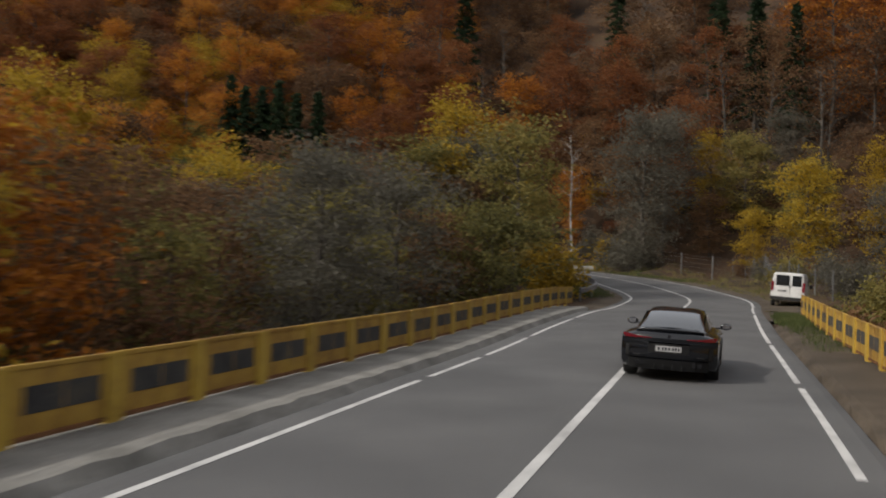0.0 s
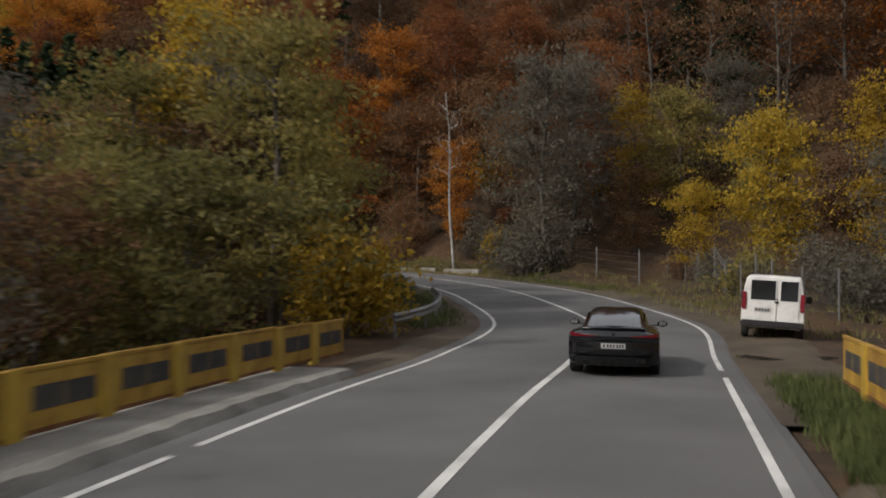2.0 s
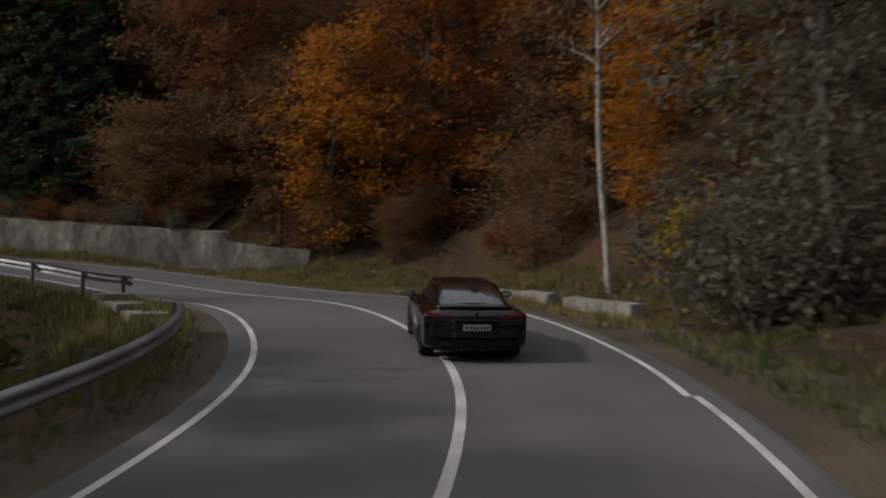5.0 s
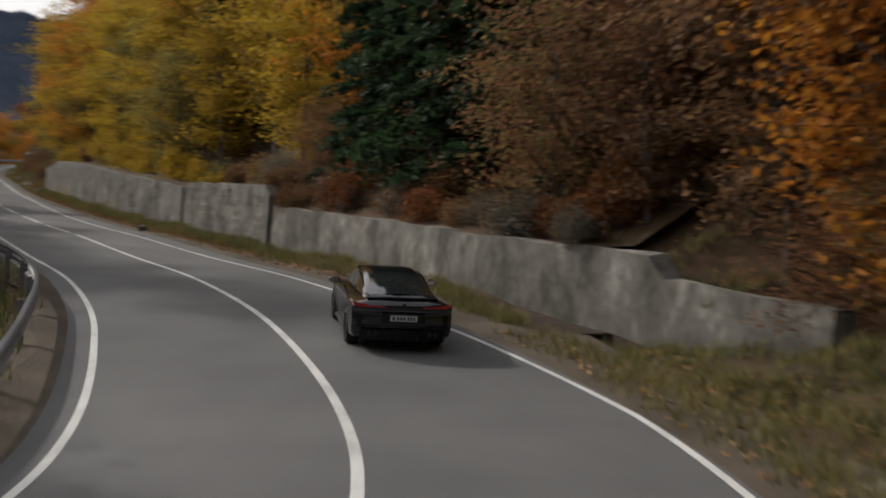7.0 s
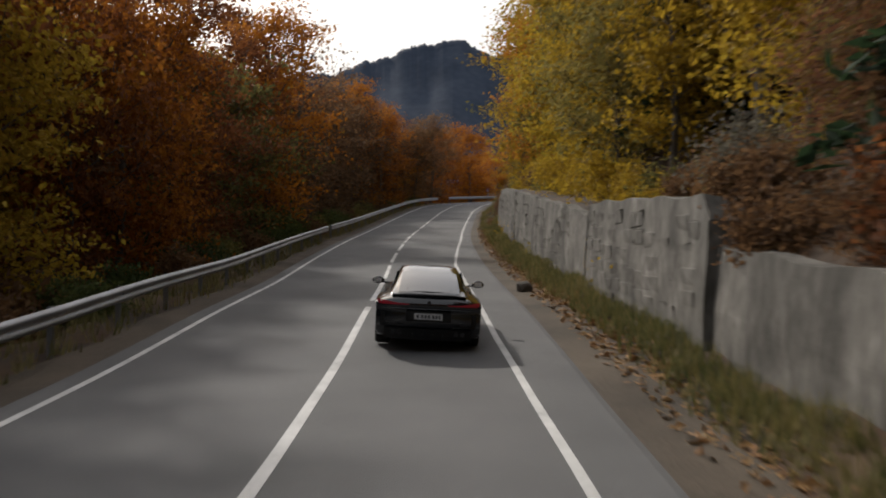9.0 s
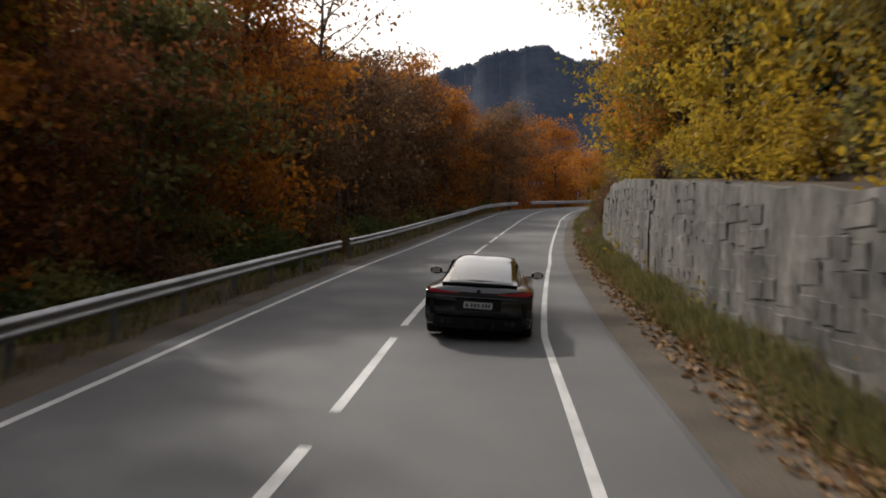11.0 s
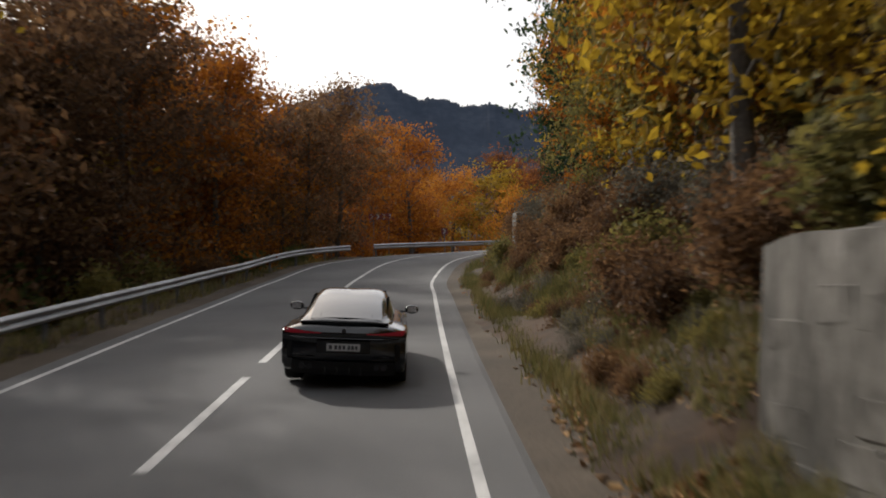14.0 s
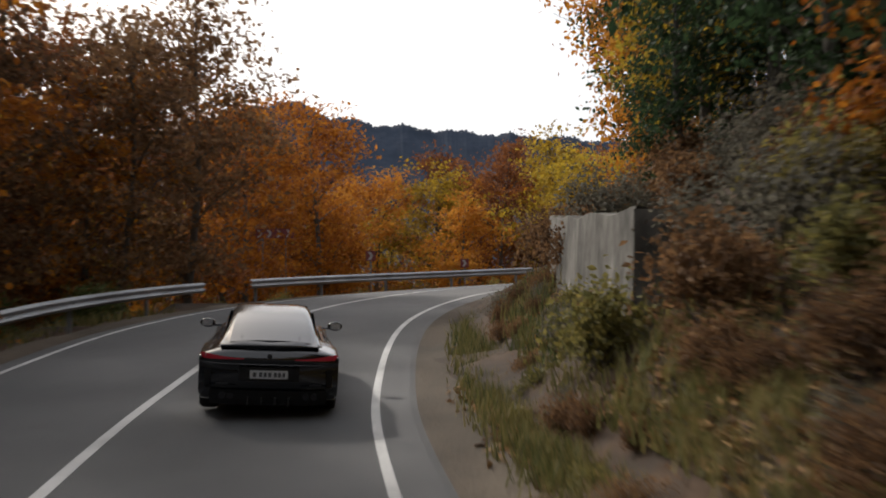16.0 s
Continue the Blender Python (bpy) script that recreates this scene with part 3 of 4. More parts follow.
def build_car():
    size = 0.93
    t = thing("car", Matrix(), "black two-door sports coupe driving along the road", "car")
    keys = [(-0.93, 0.935, 0.31, 0.845, 0.99, 0.64), (-0.75, 0.95, 0.25, 0.86, 1.0, 0.66), (-0.4, 0.965, 0.21, 0.88, 1.005, 0.68), (0.0, 0.97, 0.2, 0.885, 1.0, 0.70),
            (0.45, 0.955, 0.19, 0.87, 0.985, 0.72), (1.3, 0.925, 0.18, 0.85, 0.97, 0.74), (2.3, 0.93, 0.18, 0.83, 0.965, 0.74), (3.0, 0.955, 0.19, 0.815, 0.93, 0.72), (3.5, 0.93, 0.2, 0.74, 0.85, 0.66), (3.8, 0.84, 0.24, 0.64, 0.73, 0.55), (3.92, 0.7, 0.3, 0.55, 0.61, 0.4)]
    ys = np.unique(np.r_[[k[0] for k in keys], np.arange(-0.9, 3.7, 0.1), -0.415, 0.415, 2.605, 3.435])
    secs = []
    for y in ys:
        w, zb, hip, top, deck = (float(np.interp(y, [k[0] for k in keys], [k[c] for k in keys])) for c in range(1, 6))
        reach = min(abs(y), abs(y - 3.02))
        arch = 0.355 + math.sqrt(max(0.0, 0.41 ** 2 - reach ** 2)) if reach < 0.41 else zb
        flare = 0.018 * max(0.0, 1 - reach / 0.6)
        edge = max(zb, arch)
        secs.append((y, [(0.0, zb), (0.62, zb), (0.63, max(zb, arch - 0.02)), (w * 0.95, edge), (w * 0.975 + flare, edge + 0.02), (w * 0.985 + flare * 0.6, (edge + hip) / 2), (w + flare * 0.3, hip - 0.06), (w * 0.985, hip), (w * 0.94, hip + 0.045), (deck + 0.06, top - 0.03), (deck - 0.03, top), (0.0, top + 0.012)]))
    body = part("body", loft(secs), CAR_PAINT, t, smooth=True)
    sub = body.modifiers.new("round", "SUBSURF")
    sub.levels = sub.render_levels = 1
    tops = [(-0.80, 0.985, 0.58), (-0.55, 1.065, 0.575), (-0.1, 1.20, 0.57), (0.35, 1.305, 0.56), (0.8, 1.37, 0.55), (1.25, 1.39, 0.55), (1.7, 1.36, 0.56), (2.1, 1.24, 0.60), (2.45, 1.08, 0.64), (2.7, 0.955, 0.67)]
    roof = lambda y, zt, w: (y, [(0.0, 0.9), (0.73, 0.9), (0.725, min(zt, 0.985)), (w + 0.085, 0.985 + (zt - 0.985) * 0.55), (w + 0.02, zt - 0.05 * (zt > 1.05)), (w - 0.07, zt - 0.006), (w - 0.2, zt + 0.016), (0.12, zt + 0.012), (0.0, zt + 0.004)])
    cab = part("roof", loft([roof(*q) for q in tops]), CAR_PAINT, t, smooth=True)
    sub = cab.modifiers.new("round", "SUBSURF")
    sub.levels = sub.render_levels = 2
    zz = lambda y: float(np.interp(y, [q[0] for q in tops], [q[1] for q in tops]))
    part("rear_window", bridge([[(x, y, zz(y) + 0.022 - 0.03 * abs(x / 0.55) ** 2.5) for x in np.linspace(-0.555 + 0.045 * (y + 0.66), 0.555 - 0.045 * (y + 0.66), 13)] for y in (-0.64, -0.4, -0.1, 0.2, 0.42)]), GLASS_DARK, t, "dark tinted sloping rear window", smooth=True)
    part("windscreen", bridge([[(x, y, zz(y) + 0.02 - 0.03 * abs(x / 0.6) ** 2.5) for x in np.linspace(-0.56, 0.56, 9)] for y in (1.78, 2.0, 2.3, 2.55)]), GLASS_DARK, t, "dark windscreen", smooth=True)
    for sx in (-1, 1):
        pts = []
        for y in (-0.18, 0.2, 0.8, 1.4, 1.9, 2.2):
            top = zz(y)
            pts.append([(sx * (0.733 - 0.105 * f), y, 0.995 + (top - 0.07 - 0.995) * f) for f in (0.04, 0.5, 0.95)])
        part("side_window", bridge(pts), GLASS_DARK, t, "dark side window", smooth=True)
        lamp = [[(sx * x, rear_y(x) - 0.012, z) for z in np.linspace(0.855 - 0.012 * f, 0.872 + 0.05 * f ** 2, 4)] for f, x in ((f, 0.34 + 0.5 * f) for f in np.linspace(0, 1, 9))]
        part("tail_light", sheet(lamp, 0.02), TAIL, t, "thin red tail light rising to the corner")
        corner = [[(sx * x, y, z) for z in (0.845, 0.88, 0.925)] for x, y in ((0.845, -1.005), (0.895, -0.955), (0.925, -0.88))]
        part("tail_light_corner", sheet(corner, 0.02), TAIL, t, "red corner of the tail light")
        mirror_bm = bmesh.new()
        bmesh.ops.create_icosphere(mirror_bm, subdivisions=3, radius=1.0, matrix=Matrix.LocRotScale((sx * 1.03, 2.0, 0.995), None, (0.125, 0.085, 0.078)))
        for v in mirror_bm.verts:
            v.co.y = max(v.co.y, 1.955)
        mirror = part("mirror", mirror_bm, CAR_PAINT, t, "black door mirror", smooth=True)
        part("mirror_arm", box(sx * 0.9, 2.01, 0.955, 0.2, 0.05, 0.03, 0.01), TRIM, mirror)
        part("mirror_glass", box(sx * 1.035, 1.951, 0.997, 0.16, 0.006, 0.095, 0.002), CHROME, mirror, "mirror glass")
        for k in (0.5, 0.61):
            part("exhaust_pipe", cyl(0.045, 0.2, Matrix.Translation((sx * k, -1.0, 0.36)) @ Matrix.Rotation(radians(90), 4, "X"), n=18), RIM, t, "round dark exhaust tip")
        vent = [[(sx * x, rear_y(x) - 0.006 + 0.12 * (0.7 - z) ** 2, z) for z in np.linspace(0.46, 0.71, 5)] for x in (0.77, 0.81, 0.85)]
        part("bumper_vent", sheet(vent, 0.02), TRIM, t, "black upright bumper slot")
        blade = [[(sx * x, rear_y(x) - 0.03, z) for z in (0.468, 0.492)] for x in np.linspace(0.44, 0.83, 7)]
        part("bumper_blade", sheet(blade, 0.025), CAR_PAINT, t, "glossy blade under the bumper slot")
        part("reflector", box(sx * 0.62, rear_y(0.62) - 0.004, 0.52, 0.16, 0.03, 0.016, 0.005), TRIM, t)
        part("hip_crease", sheet([[(sx * (0.972 - 0.002 * k), y, 0.80 + 0.012 * y + z) for z in (0.0, 0.012)] for k, y in enumerate((-0.6, -0.2, 0.2, 0.6))], 0.008), CAR_PAINT, t)
        part("sill", box(sx * 0.9, 1.5, 0.2, 0.1, 2.1, 0.07, 0.02), TRIM, t, "black sill skirt")
    tail = []
    for x in np.linspace(-0.935, 0.935, 25):
        k = (abs(x) / 0.935) ** 4
        tail.append([(x, rear_y(x) + dy, z - k * 0.72 * max(0.0, z - 0.84)) for dy, z in ((0.12, 0.34), (0.03, 0.44), (0.0, 0.56), (0.012, 0.70), (0.022, 0.775), (0.0, 0.80), (0.0, 0.87), (0.02, 0.925), (0.07, 0.97), (0.16, 0.996), (0.3, 1.004))])
    part("rear_panel", bridge(tail), CAR_PAINT, t, "black sculpted rear panel and bumper", smooth=True)
    lip = []
    for x in np.linspace(-0.66, 0.66, 15):
        e = (abs(x) / 0.66) ** 2.4
        y0, h = -1.045 + 0.11 * e, 0.042 * (1 - 0.75 * e)
        lip.append([(x, y0 + 0.22, 1.004), (x, y0 + 0.08, 1.012 + h * 0.6), (x, y0, 1.01 + h), (x, y0 - 0.008, 0.998 + h * 0.7), (x, y0 + 0.05, 0.975)])
    part("spoiler", bridge(lip), CAR_PAINT, t, "slim upswept boot lip spoiler", smooth=True)
    low = [[(x, rear_y(x) + 0.045 * (1 - k), z) for k, z in ((0, 0.24), (0.5, 0.32), (1, 0.44))] for x in np.linspace(-0.78, 0.78, 15)]
    part("bumper", sheet(low, 0.05), TRIM, t, "black rear diffuser")
    for x in (-0.27, -0.09, 0.09, 0.27):
        part("diffuser_fin", box(x, -1.1, 0.29, 0.02, 0.12, 0.12, 0.006), TRIM, t)
    recess = [[(x, rear_y(x) - 0.008, z) for z in (0.57, 0.66, 0.755)] for x in np.linspace(-0.4, 0.4, 7)]
    part("plate_recess", sheet(recess, 0.012), TRIM, t, "black plate recess")
    plate = part("number_plate", box(0, -1.152, 0.66, 0.5, 0.014, 0.11, 0.004), PLATE, t, "white number plate")
    for i, w in ((-0.19, 0.045), (-0.11, 0.04), (-0.05, 0.04), (0.01, 0.04), (0.085, 0.04), (0.14, 0.04), (0.195, 0.035)):
        part("plate_mark", box(i, -1.16, 0.66, w, 0.003, 0.062), INK, plate)
    part("badge", cyl(0.034, 0.012, Matrix.Translation((0, -1.125, 0.9)) @ Matrix.Rotation(radians(90), 4, "X")), RIM, t)
    crease = [[(x, rear_y(x) - 0.012 + 0.02 * k, z) for k, z in ((0, 0.785), (1, 0.803))] for x in np.linspace(-0.82, 0.82, 17)]
    part("boot_crease", sheet(crease, 0.014), CAR_PAINT, t, "black boot lid crease")
    for ob in [*t.children, *(c for q in t.children for c in q.children)]:
        ob.data.transform(Matrix.Scale(size, 4))
    wheels = []
    for sx in (-1, 1):
        for y in (0.0, 3.02 * size):
            w = new("wheel")
            w.parent = t
            w.matrix_basis = pose(sx * 0.765, y, 0.33)
            wheel_parts(w, 0.33, 0.255, sx, RIM)
            wheels.append((w, sx * 0.765, y))
    return t, wheels


CAR, CAR_WHEELS = build_car()


# ---- the parked van ----
def build_van():
    t = thing("van", place(85.6, 5.0, -0.02, -8) @ pose(0, 0, 0, 0, 3.5, 0), "dirty white small panel van parked on the gravel", "van")
    prof = lambda w, zb, zt: [(0.0, zb), (w * 0.9, zb), (w, zb + 0.12), (w, 0.85), (w * 0.985, 1.05), (w * 0.93, 1.5), (w * 0.88, zt - 0.1), (w * 0.8, zt - 0.015), (0.0, zt)]
    secs = [(0.0, prof(0.83, 0.38, 1.77)), (0.05, prof(0.86, 0.32, 1.81)), (0.6, prof(0.87, 0.3, 1.83)), (2.3, prof(0.87, 0.3, 1.82)), (2.75, prof(0.86, 0.3, 1.72)), (3.2, prof(0.85, 0.3, 1.3)), (3.45, prof(0.84, 0.3, 1.06)), (4.1, prof(0.8, 0.32, 0.92)), (4.2, prof(0.7, 0.4, 0.8))]
    part("body", loft(secs), VAN_WHITE, t, smooth=False)
    for x, w in ((-0.28, 0.76), (0.43, 0.56)):
        door = part("rear_door", box(x, -0.012, 1.12, w, 0.035, 1.2, 0.015), VAN_WHITE, t, "white rear door")
        part("door_window", box(x, -0.034, 1.4, w - 0.09, 0.012, 0.56, 0.004), GLASS_DARK, door, "dark rear door window")
    part("handle", box(0.1, -0.05, 1.07, 0.12, 0.03, 0.05, 0.008), TRIM, t, "black door handle")
    part("wiper", box(-0.02, -0.05, 1.16, 0.3, 0.012, 0.02, 0, m=pose(0, 0, 0, 0, 0, 0)), TRIM, t)
    part("bumper", box(0, -0.03, 0.44, 1.72, 0.16, 0.18, 0.03), TRIM, t, "grey plastic bumper")
    plate = part("number_plate", box(-0.28, -0.04, 0.84, 0.46, 0.012, 0.11), PLATE, t)
    for i in (-0.16, -0.08, 0.0, 0.08, 0.16):
        part("plate_mark", box(-0.28 + i, -0.048, 0.84, 0.05, 0.004, 0.065), INK, plate)
    for sx in (-1, 1):
        part("tail_light", box(sx * 0.79, -0.01, 1.08, 0.12, 0.08, 0.5, 0.015), TAIL, t, "tall red tail light")
        part("side_window", box(sx * 0.835, 2.55, 1.35, 0.02, 0.8, 0.42, 0.004, m=Matrix()), GLASS_DARK, t)
        part("mirror", box(sx * 0.97, 2.9, 1.1, 0.18, 0.1, 0.22, 0.03), TRIM, t, "black door mirror")
        for y in (0.65, 3.3):
            w = new("wheel")
            w.parent = t
            w.matrix_basis = pose(sx * 0.76, y, 0.3)
            wheel_parts(w, 0.3, 0.19, sx, ZINC, 6)
    return t


build_van()


# ---- signs ----
def chevron_sign(s, d, h, count, face, name_label):
    p = at_road(s, d)
    z0 = ground_z(p.x, p.y)
    z1 = road_frame(s)[0][2] + h
    t = thing("chevron_sign", pose(p.x, p.y, z0, 0, 0, face), name_label, "road sign", "chevron signs")
    w = 0.5 * count
    for x in ((-w * 0.3, w * 0.3) if count > 1 else (0,)):
        part("post", cyl(0.035, z1 - z0 + 0.2, Matrix.Translation((x, 0.03, (z1 - z0 + 0.2) / 2 - 0.1)), n=10), POST, t)
    panel = part("panel", box(0, 0, z1 - z0, w, 0.025, 0.5, 0.008), SIGN_RED, t, "dark red sign panel")
    for i in range(count):
        x = -w / 2 + 0.5 * i + 0.22
        bm = bmesh.new()
        vs = [bm.verts.new((x + a, -0.017, z1 - z0 + b)) for a, b in ((-0.12, 0.2), (0.03, 0.2), (0.17, 0), (0.03, -0.2), (-0.12, -0.2), (0.02, 0))]
        bm.faces.new(vs)
        part("chevron", bm, SIGN_WHITE, panel, "white arrow")
    return t


chevron_sign(277.0, -16.6, 3.3, 4, 78, "long dark red sign with four white chevrons")
chevron_sign(278.3, -11.3, 1.8, 1, 68, "single chevron sign on a post")
chevron_sign(284.6, -15.0, 1.5, 1, 60, "small single chevron sign on a post")


# ---- trees ----
def tube(verts, faces, pts, radii, n=6):
    base = len(verts)
    for p, r in zip(pts, radii):
        for i in range(n):
            a = 2 * math.pi * i / n
            verts.append((p[0] + r * math.cos(a), p[1] + r * math.sin(a), p[2]))
    for k in range(len(pts) - 1):
        for i in range(n):
            j = (i + 1) % n
            faces.append((base + k * n + i, base + k * n + j, base + (k + 1) * n + j, base + (k + 1) * n + i))


def leaf_cards(centres, size, rng, long=1.0, flat=0.0):
    n = len(centres)
    u = rng.normal(size=(n, 3))
    u[:, 2] *= 1 - flat
    u /= np.linalg.norm(u, axis=1)[:, None]
    w = rng.normal(size=(n, 3))
    w[:, 2] *= 1 - flat
    v = np.cross(u, w) if not flat else w - (w * u).sum(1)[:, None] * u
    v /= np.linalg.norm(v, axis=1)[:, None]
    a = (size * rng.uniform(0.55, 1.3, n))[:, None]
    bend = np.cross(u, v) * a * 0.25
    q = np.stack([centres - u * a * long, centres + v * a * 0.6 + bend, centres + u * a * long, centres - v * a * 0.6 + bend], 1).reshape(-1, 3)
    return q, np.arange(4 * n).reshape(n, 4)


def make_tree(name, seed, height, spread, leaf_mat, bark, count, size, label, low=0.12, clump=0.55, limbs=20, lean=0.04, girth=0.0135):
    rng = np.random.default_rng(seed)
    t = thing(name, pose(0, 0, -500), label, "tree", "forest trees")
    verts, faces, centres = [], [], []
    side = rng.normal(size=2) * lean * height
    trunk = lambda f: np.array([side[0] * f ** 1.6 + 0.12 * math.sin(f * 7 + seed), side[1] * f ** 1.6 + 0.12 * math.cos(f * 6), height * 0.96 * f])
    fs = np.linspace(0, 1, 9)
    tube(verts, faces, [trunk(f) - (0, 0, 0.5 * (f == 0)) for f in fs], [height * girth * (1 - f) ** 0.8 + 0.02 for f in fs], 8)
    for k in range(limbs):
        f = low + (0.98 - low) * (k + rng.uniform()) / limbs
        reach = spread * math.sin(math.pi * (0.16 + 0.8 * (f - low) / (1 - low))) ** 0.7 * rng.uniform(0.6, 1.15)
        ang = k * 2.4 + rng.uniform(-0.5, 0.5)
        up = rng.uniform(0.25, 0.8)
        p0 = trunk(f)
        pts = [p0 + np.array([math.cos(ang) * reach * g, math.sin(ang) * reach * g, reach * up * g ** 0.8]) + rng.normal(size=3) * 0.12 * g for g in np.linspace(0, 1, 5)]
        tube(verts, faces, pts, [height * 0.0045 * (1 - g) + 0.012 for g in np.linspace(0, 1, 5)], 5)
        for g in rng.uniform(0.3, 1.08, 5):
            c = p0 + (pts[-1] - p0) * g + rng.normal(size=3) * 0.35 * clump
            centres.append(c)
            b = c + rng.normal(size=3) * 0.7
            tube(verts, faces, [p0 + (pts[-1] - p0) * g * 0.9, (c + b) / 2, b], [0.02, 0.012, 0.006], 3)
            centres.append(b)
    mesh_ob("trunk", verts, faces, bark, t, smooth=True)
    centres = np.array(centres)
    pick = centres[rng.integers(0, len(centres), count)] + rng.normal(size=(count, 3)) * np.array([clump, clump, clump * 0.42])
    q, f = leaf_cards(pick, size, rng)
    mesh_ob("crown", q, f.tolist(), leaf_mat, t)
    return t


def make_conifer(name, seed, height, spread, label, count=5200, droop=0.35):
    rng = np.random.default_rng(seed)
    t = thing(name, pose(0, 0, -500), label, "tree", "conifers")
    verts, faces, cs = [], [], []
    tube(verts, faces, [(0, 0, -0.5), (0, 0, height * 0.5), (0, 0, height)], [height * 0.014, height * 0.008, 0.02], 8)
    for k in range(int(height * 4.2)):
        f = 0.1 + 0.9 * k / (height * 4.2)
        r = spread * (1 - f) ** 0.85 * rng.uniform(0.65, 1.1) + 0.15
        ang = k * 2.4
        for g in np.linspace(0.15, 1, 9):
            cs.append((math.cos(ang) * r * g, math.sin(ang) * r * g, f * height - droop * r * g * g))
        tube(verts, faces, [(0, 0, f * height), (math.cos(ang) * r, math.sin(ang) * r, f * height - droop * r)], [0.03, 0.008], 3)
    mesh_ob("trunk", verts, faces, BARK, t)
    cs = np.array(cs)
    pick = cs[rng.integers(0, len(cs), count)] + rng.normal(size=(count, 3)) * np.array([0.16, 0.16, 0.1])
    q, f = leaf_cards(pick, 0.17, rng, 1.3, 0.5)
    mesh_ob("crown", q, f.tolist(), NEEDLES, t)
    return t


def make_bush(name, seed, radius, height, leaf_mat, count, size, label, group="bushes", category="bush"):
    rng = np.random.default_rng(seed)
    t = thing(name, pose(0, 0, -500), label, category, group)
    verts, faces, cs = [], [], []
    for k in range(16):
        a, r = rng.uniform(0, 6.28), radius * rng.uniform(0.2, 1.0)
        tip = np.array([math.cos(a) * r, math.sin(a) * r, height * rng.uniform(0.45, 1.0) * (1 - 0.35 * (r / radius) ** 2)])
        mid = tip * (0.5, 0.5, 0.6)
        tube(verts, faces, [(0.1 * math.cos(a), 0.1 * math.sin(a), -0.3), mid, tip], [0.03, 0.018, 0.006], 4)
        cs += [tip, mid, (tip + mid) / 2, tip * (0.8, 0.8, 0.95), tip * (1.0, 1.0, 0.55)]
    k = len(verts) // 16
    faces += [(i * k, i * k + 1, (i + 1) % 16 * k) for i in range(16)]
    mesh_ob("stem", verts, faces, BARK, t)
    cs = np.array(cs)
    pick = cs[rng.integers(0, len(cs), count)] + rng.normal(size=(count, 3)) * radius * 0.19
    pick[:, 2] = np.abs(pick[:, 2])
    q, f = leaf_cards(pick, size, rng)
    mesh_ob("foliage", q, f.tolist(), leaf_mat, t)
    return t


ORANGE = [make_tree("maple_tree", 11 + i, 13 + 2 * i, 3.6 + 0.4 * i, L_ORANGE, BARK, 7600, 0.128, "tall maple tree with bright orange autumn leaves") for i in range(2)]
RUSTY = [make_tree("beech_tree", 21 + i, 14 + 2 * i, 3.8, L_RUST, BARK, 7600, 0.128, "tall beech tree with rust red autumn leaves") for i in range(2)]
YELLOWS = [make_tree("linden_tree", 31 + i, 11 + 3 * i, 3.2 + 0.5 * i, L_YELLOW, BARK, 6600, 0.135, "slender tree with golden yellow autumn leaves") for i in range(2)]
OLIVES = [make_tree("hornbeam_tree", 41 + i, 10 + 2 * i, 3.4, L_OLIVE, BARK, 6600, 0.135, "tree with fading olive and yellow leaves") for i in range(2)]
BROWNS = [make_tree("oak_tree", 51 + i, 11 + 2 * i, 3.6, L_BROWN, BARK, 5600, 0.135, "thinning tree with dull brown leaves", clump=0.6) for i in range(2)]
GREENS = [make_tree("alder_tree", 61, 10, 3.6, L_GREEN, BARK, 7000, 0.135, "dense dark green tree with first yellow leaves", low=0.12)]
GREYS = [make_tree("willow_tree", 71, 13, 3.6, L_GREY, BARK, 8500, 0.11, "grey half-bare tree with withered leaves", low=0.15, limbs=24)]
BARES = [make_tree("bare_tree", 75, 15, 3.4, L_BROWN, BARK, 700, 0.13, "nearly bare tree with thin branches", low=0.35, limbs=22)]
BIRCH = make_tree("birch_tree", 81, 13, 2.0, L_BROWN, BIRCH_BARK, 500, 0.12, "thin white birch trunk with few leaves", low=0.5, limbs=12, lean=0.09, girth=0.0065)
SPRUCE = [make_conifer("spruce_tree", 91 + i, 16 + 3 * i, 2.8, "dark green spruce tree on the slope") for i in range(2)]
PINE = make_tree("pine_tree", 97, 15, 3.0, NEEDLES, BARK, 8000, 0.12, "dark green pine tree with open branches", low=0.08, clump=0.4, limbs=30)
HAZEL = [make_tree("hazel_tree", 98 + i, 6.5 + i, 3.0, L_MIX, BARK, 6200, 0.1, "low spreading tree with mixed brown and orange leaves", low=0.04, clump=0.5, limbs=26, lean=0.1, girth=0.011) for i in range(2)]
BUSH_YELLOW = make_bush("bush", 101, 2.0, 2.6, L_YELLOW, 2600, 0.11, "round bush with golden yellow leaves beside the railing")
SHRUB = [make_bush("shrub", 111, 1.5, 1.8, L_OLIVE, 2300, 0.09, "low olive green shrub on the slope", "shrubs"), make_bush("bramble", 112, 1.4, 1.7, L_BROWN, 2400, 0.085, "low brown withered shrub in the undergrowth", "shrubs"),
         make_bush("hazel_bush", 113, 1.6, 2.2, L_YELLOW, 1500, 0.1, "yellow autumn shrub on the bank", "shrubs"), make_bush("shrub", 114, 1.5, 1.6, L_GREEN, 2300, 0.09, "dark green shrub below the trees", "shrubs"), make_bush("thicket", 115, 1.6, 2.3, L_GREY, 1500, 0.08, "grey withered shrub with thin stems", "shrubs")]
SHRUB.append(make_bush("beech_sapling", 116, 1.6, 2.6, L_RUST, 2200, 0.1, "young beech with rust brown leaves on the bank", "saplings", "sapling"))
USED = set()


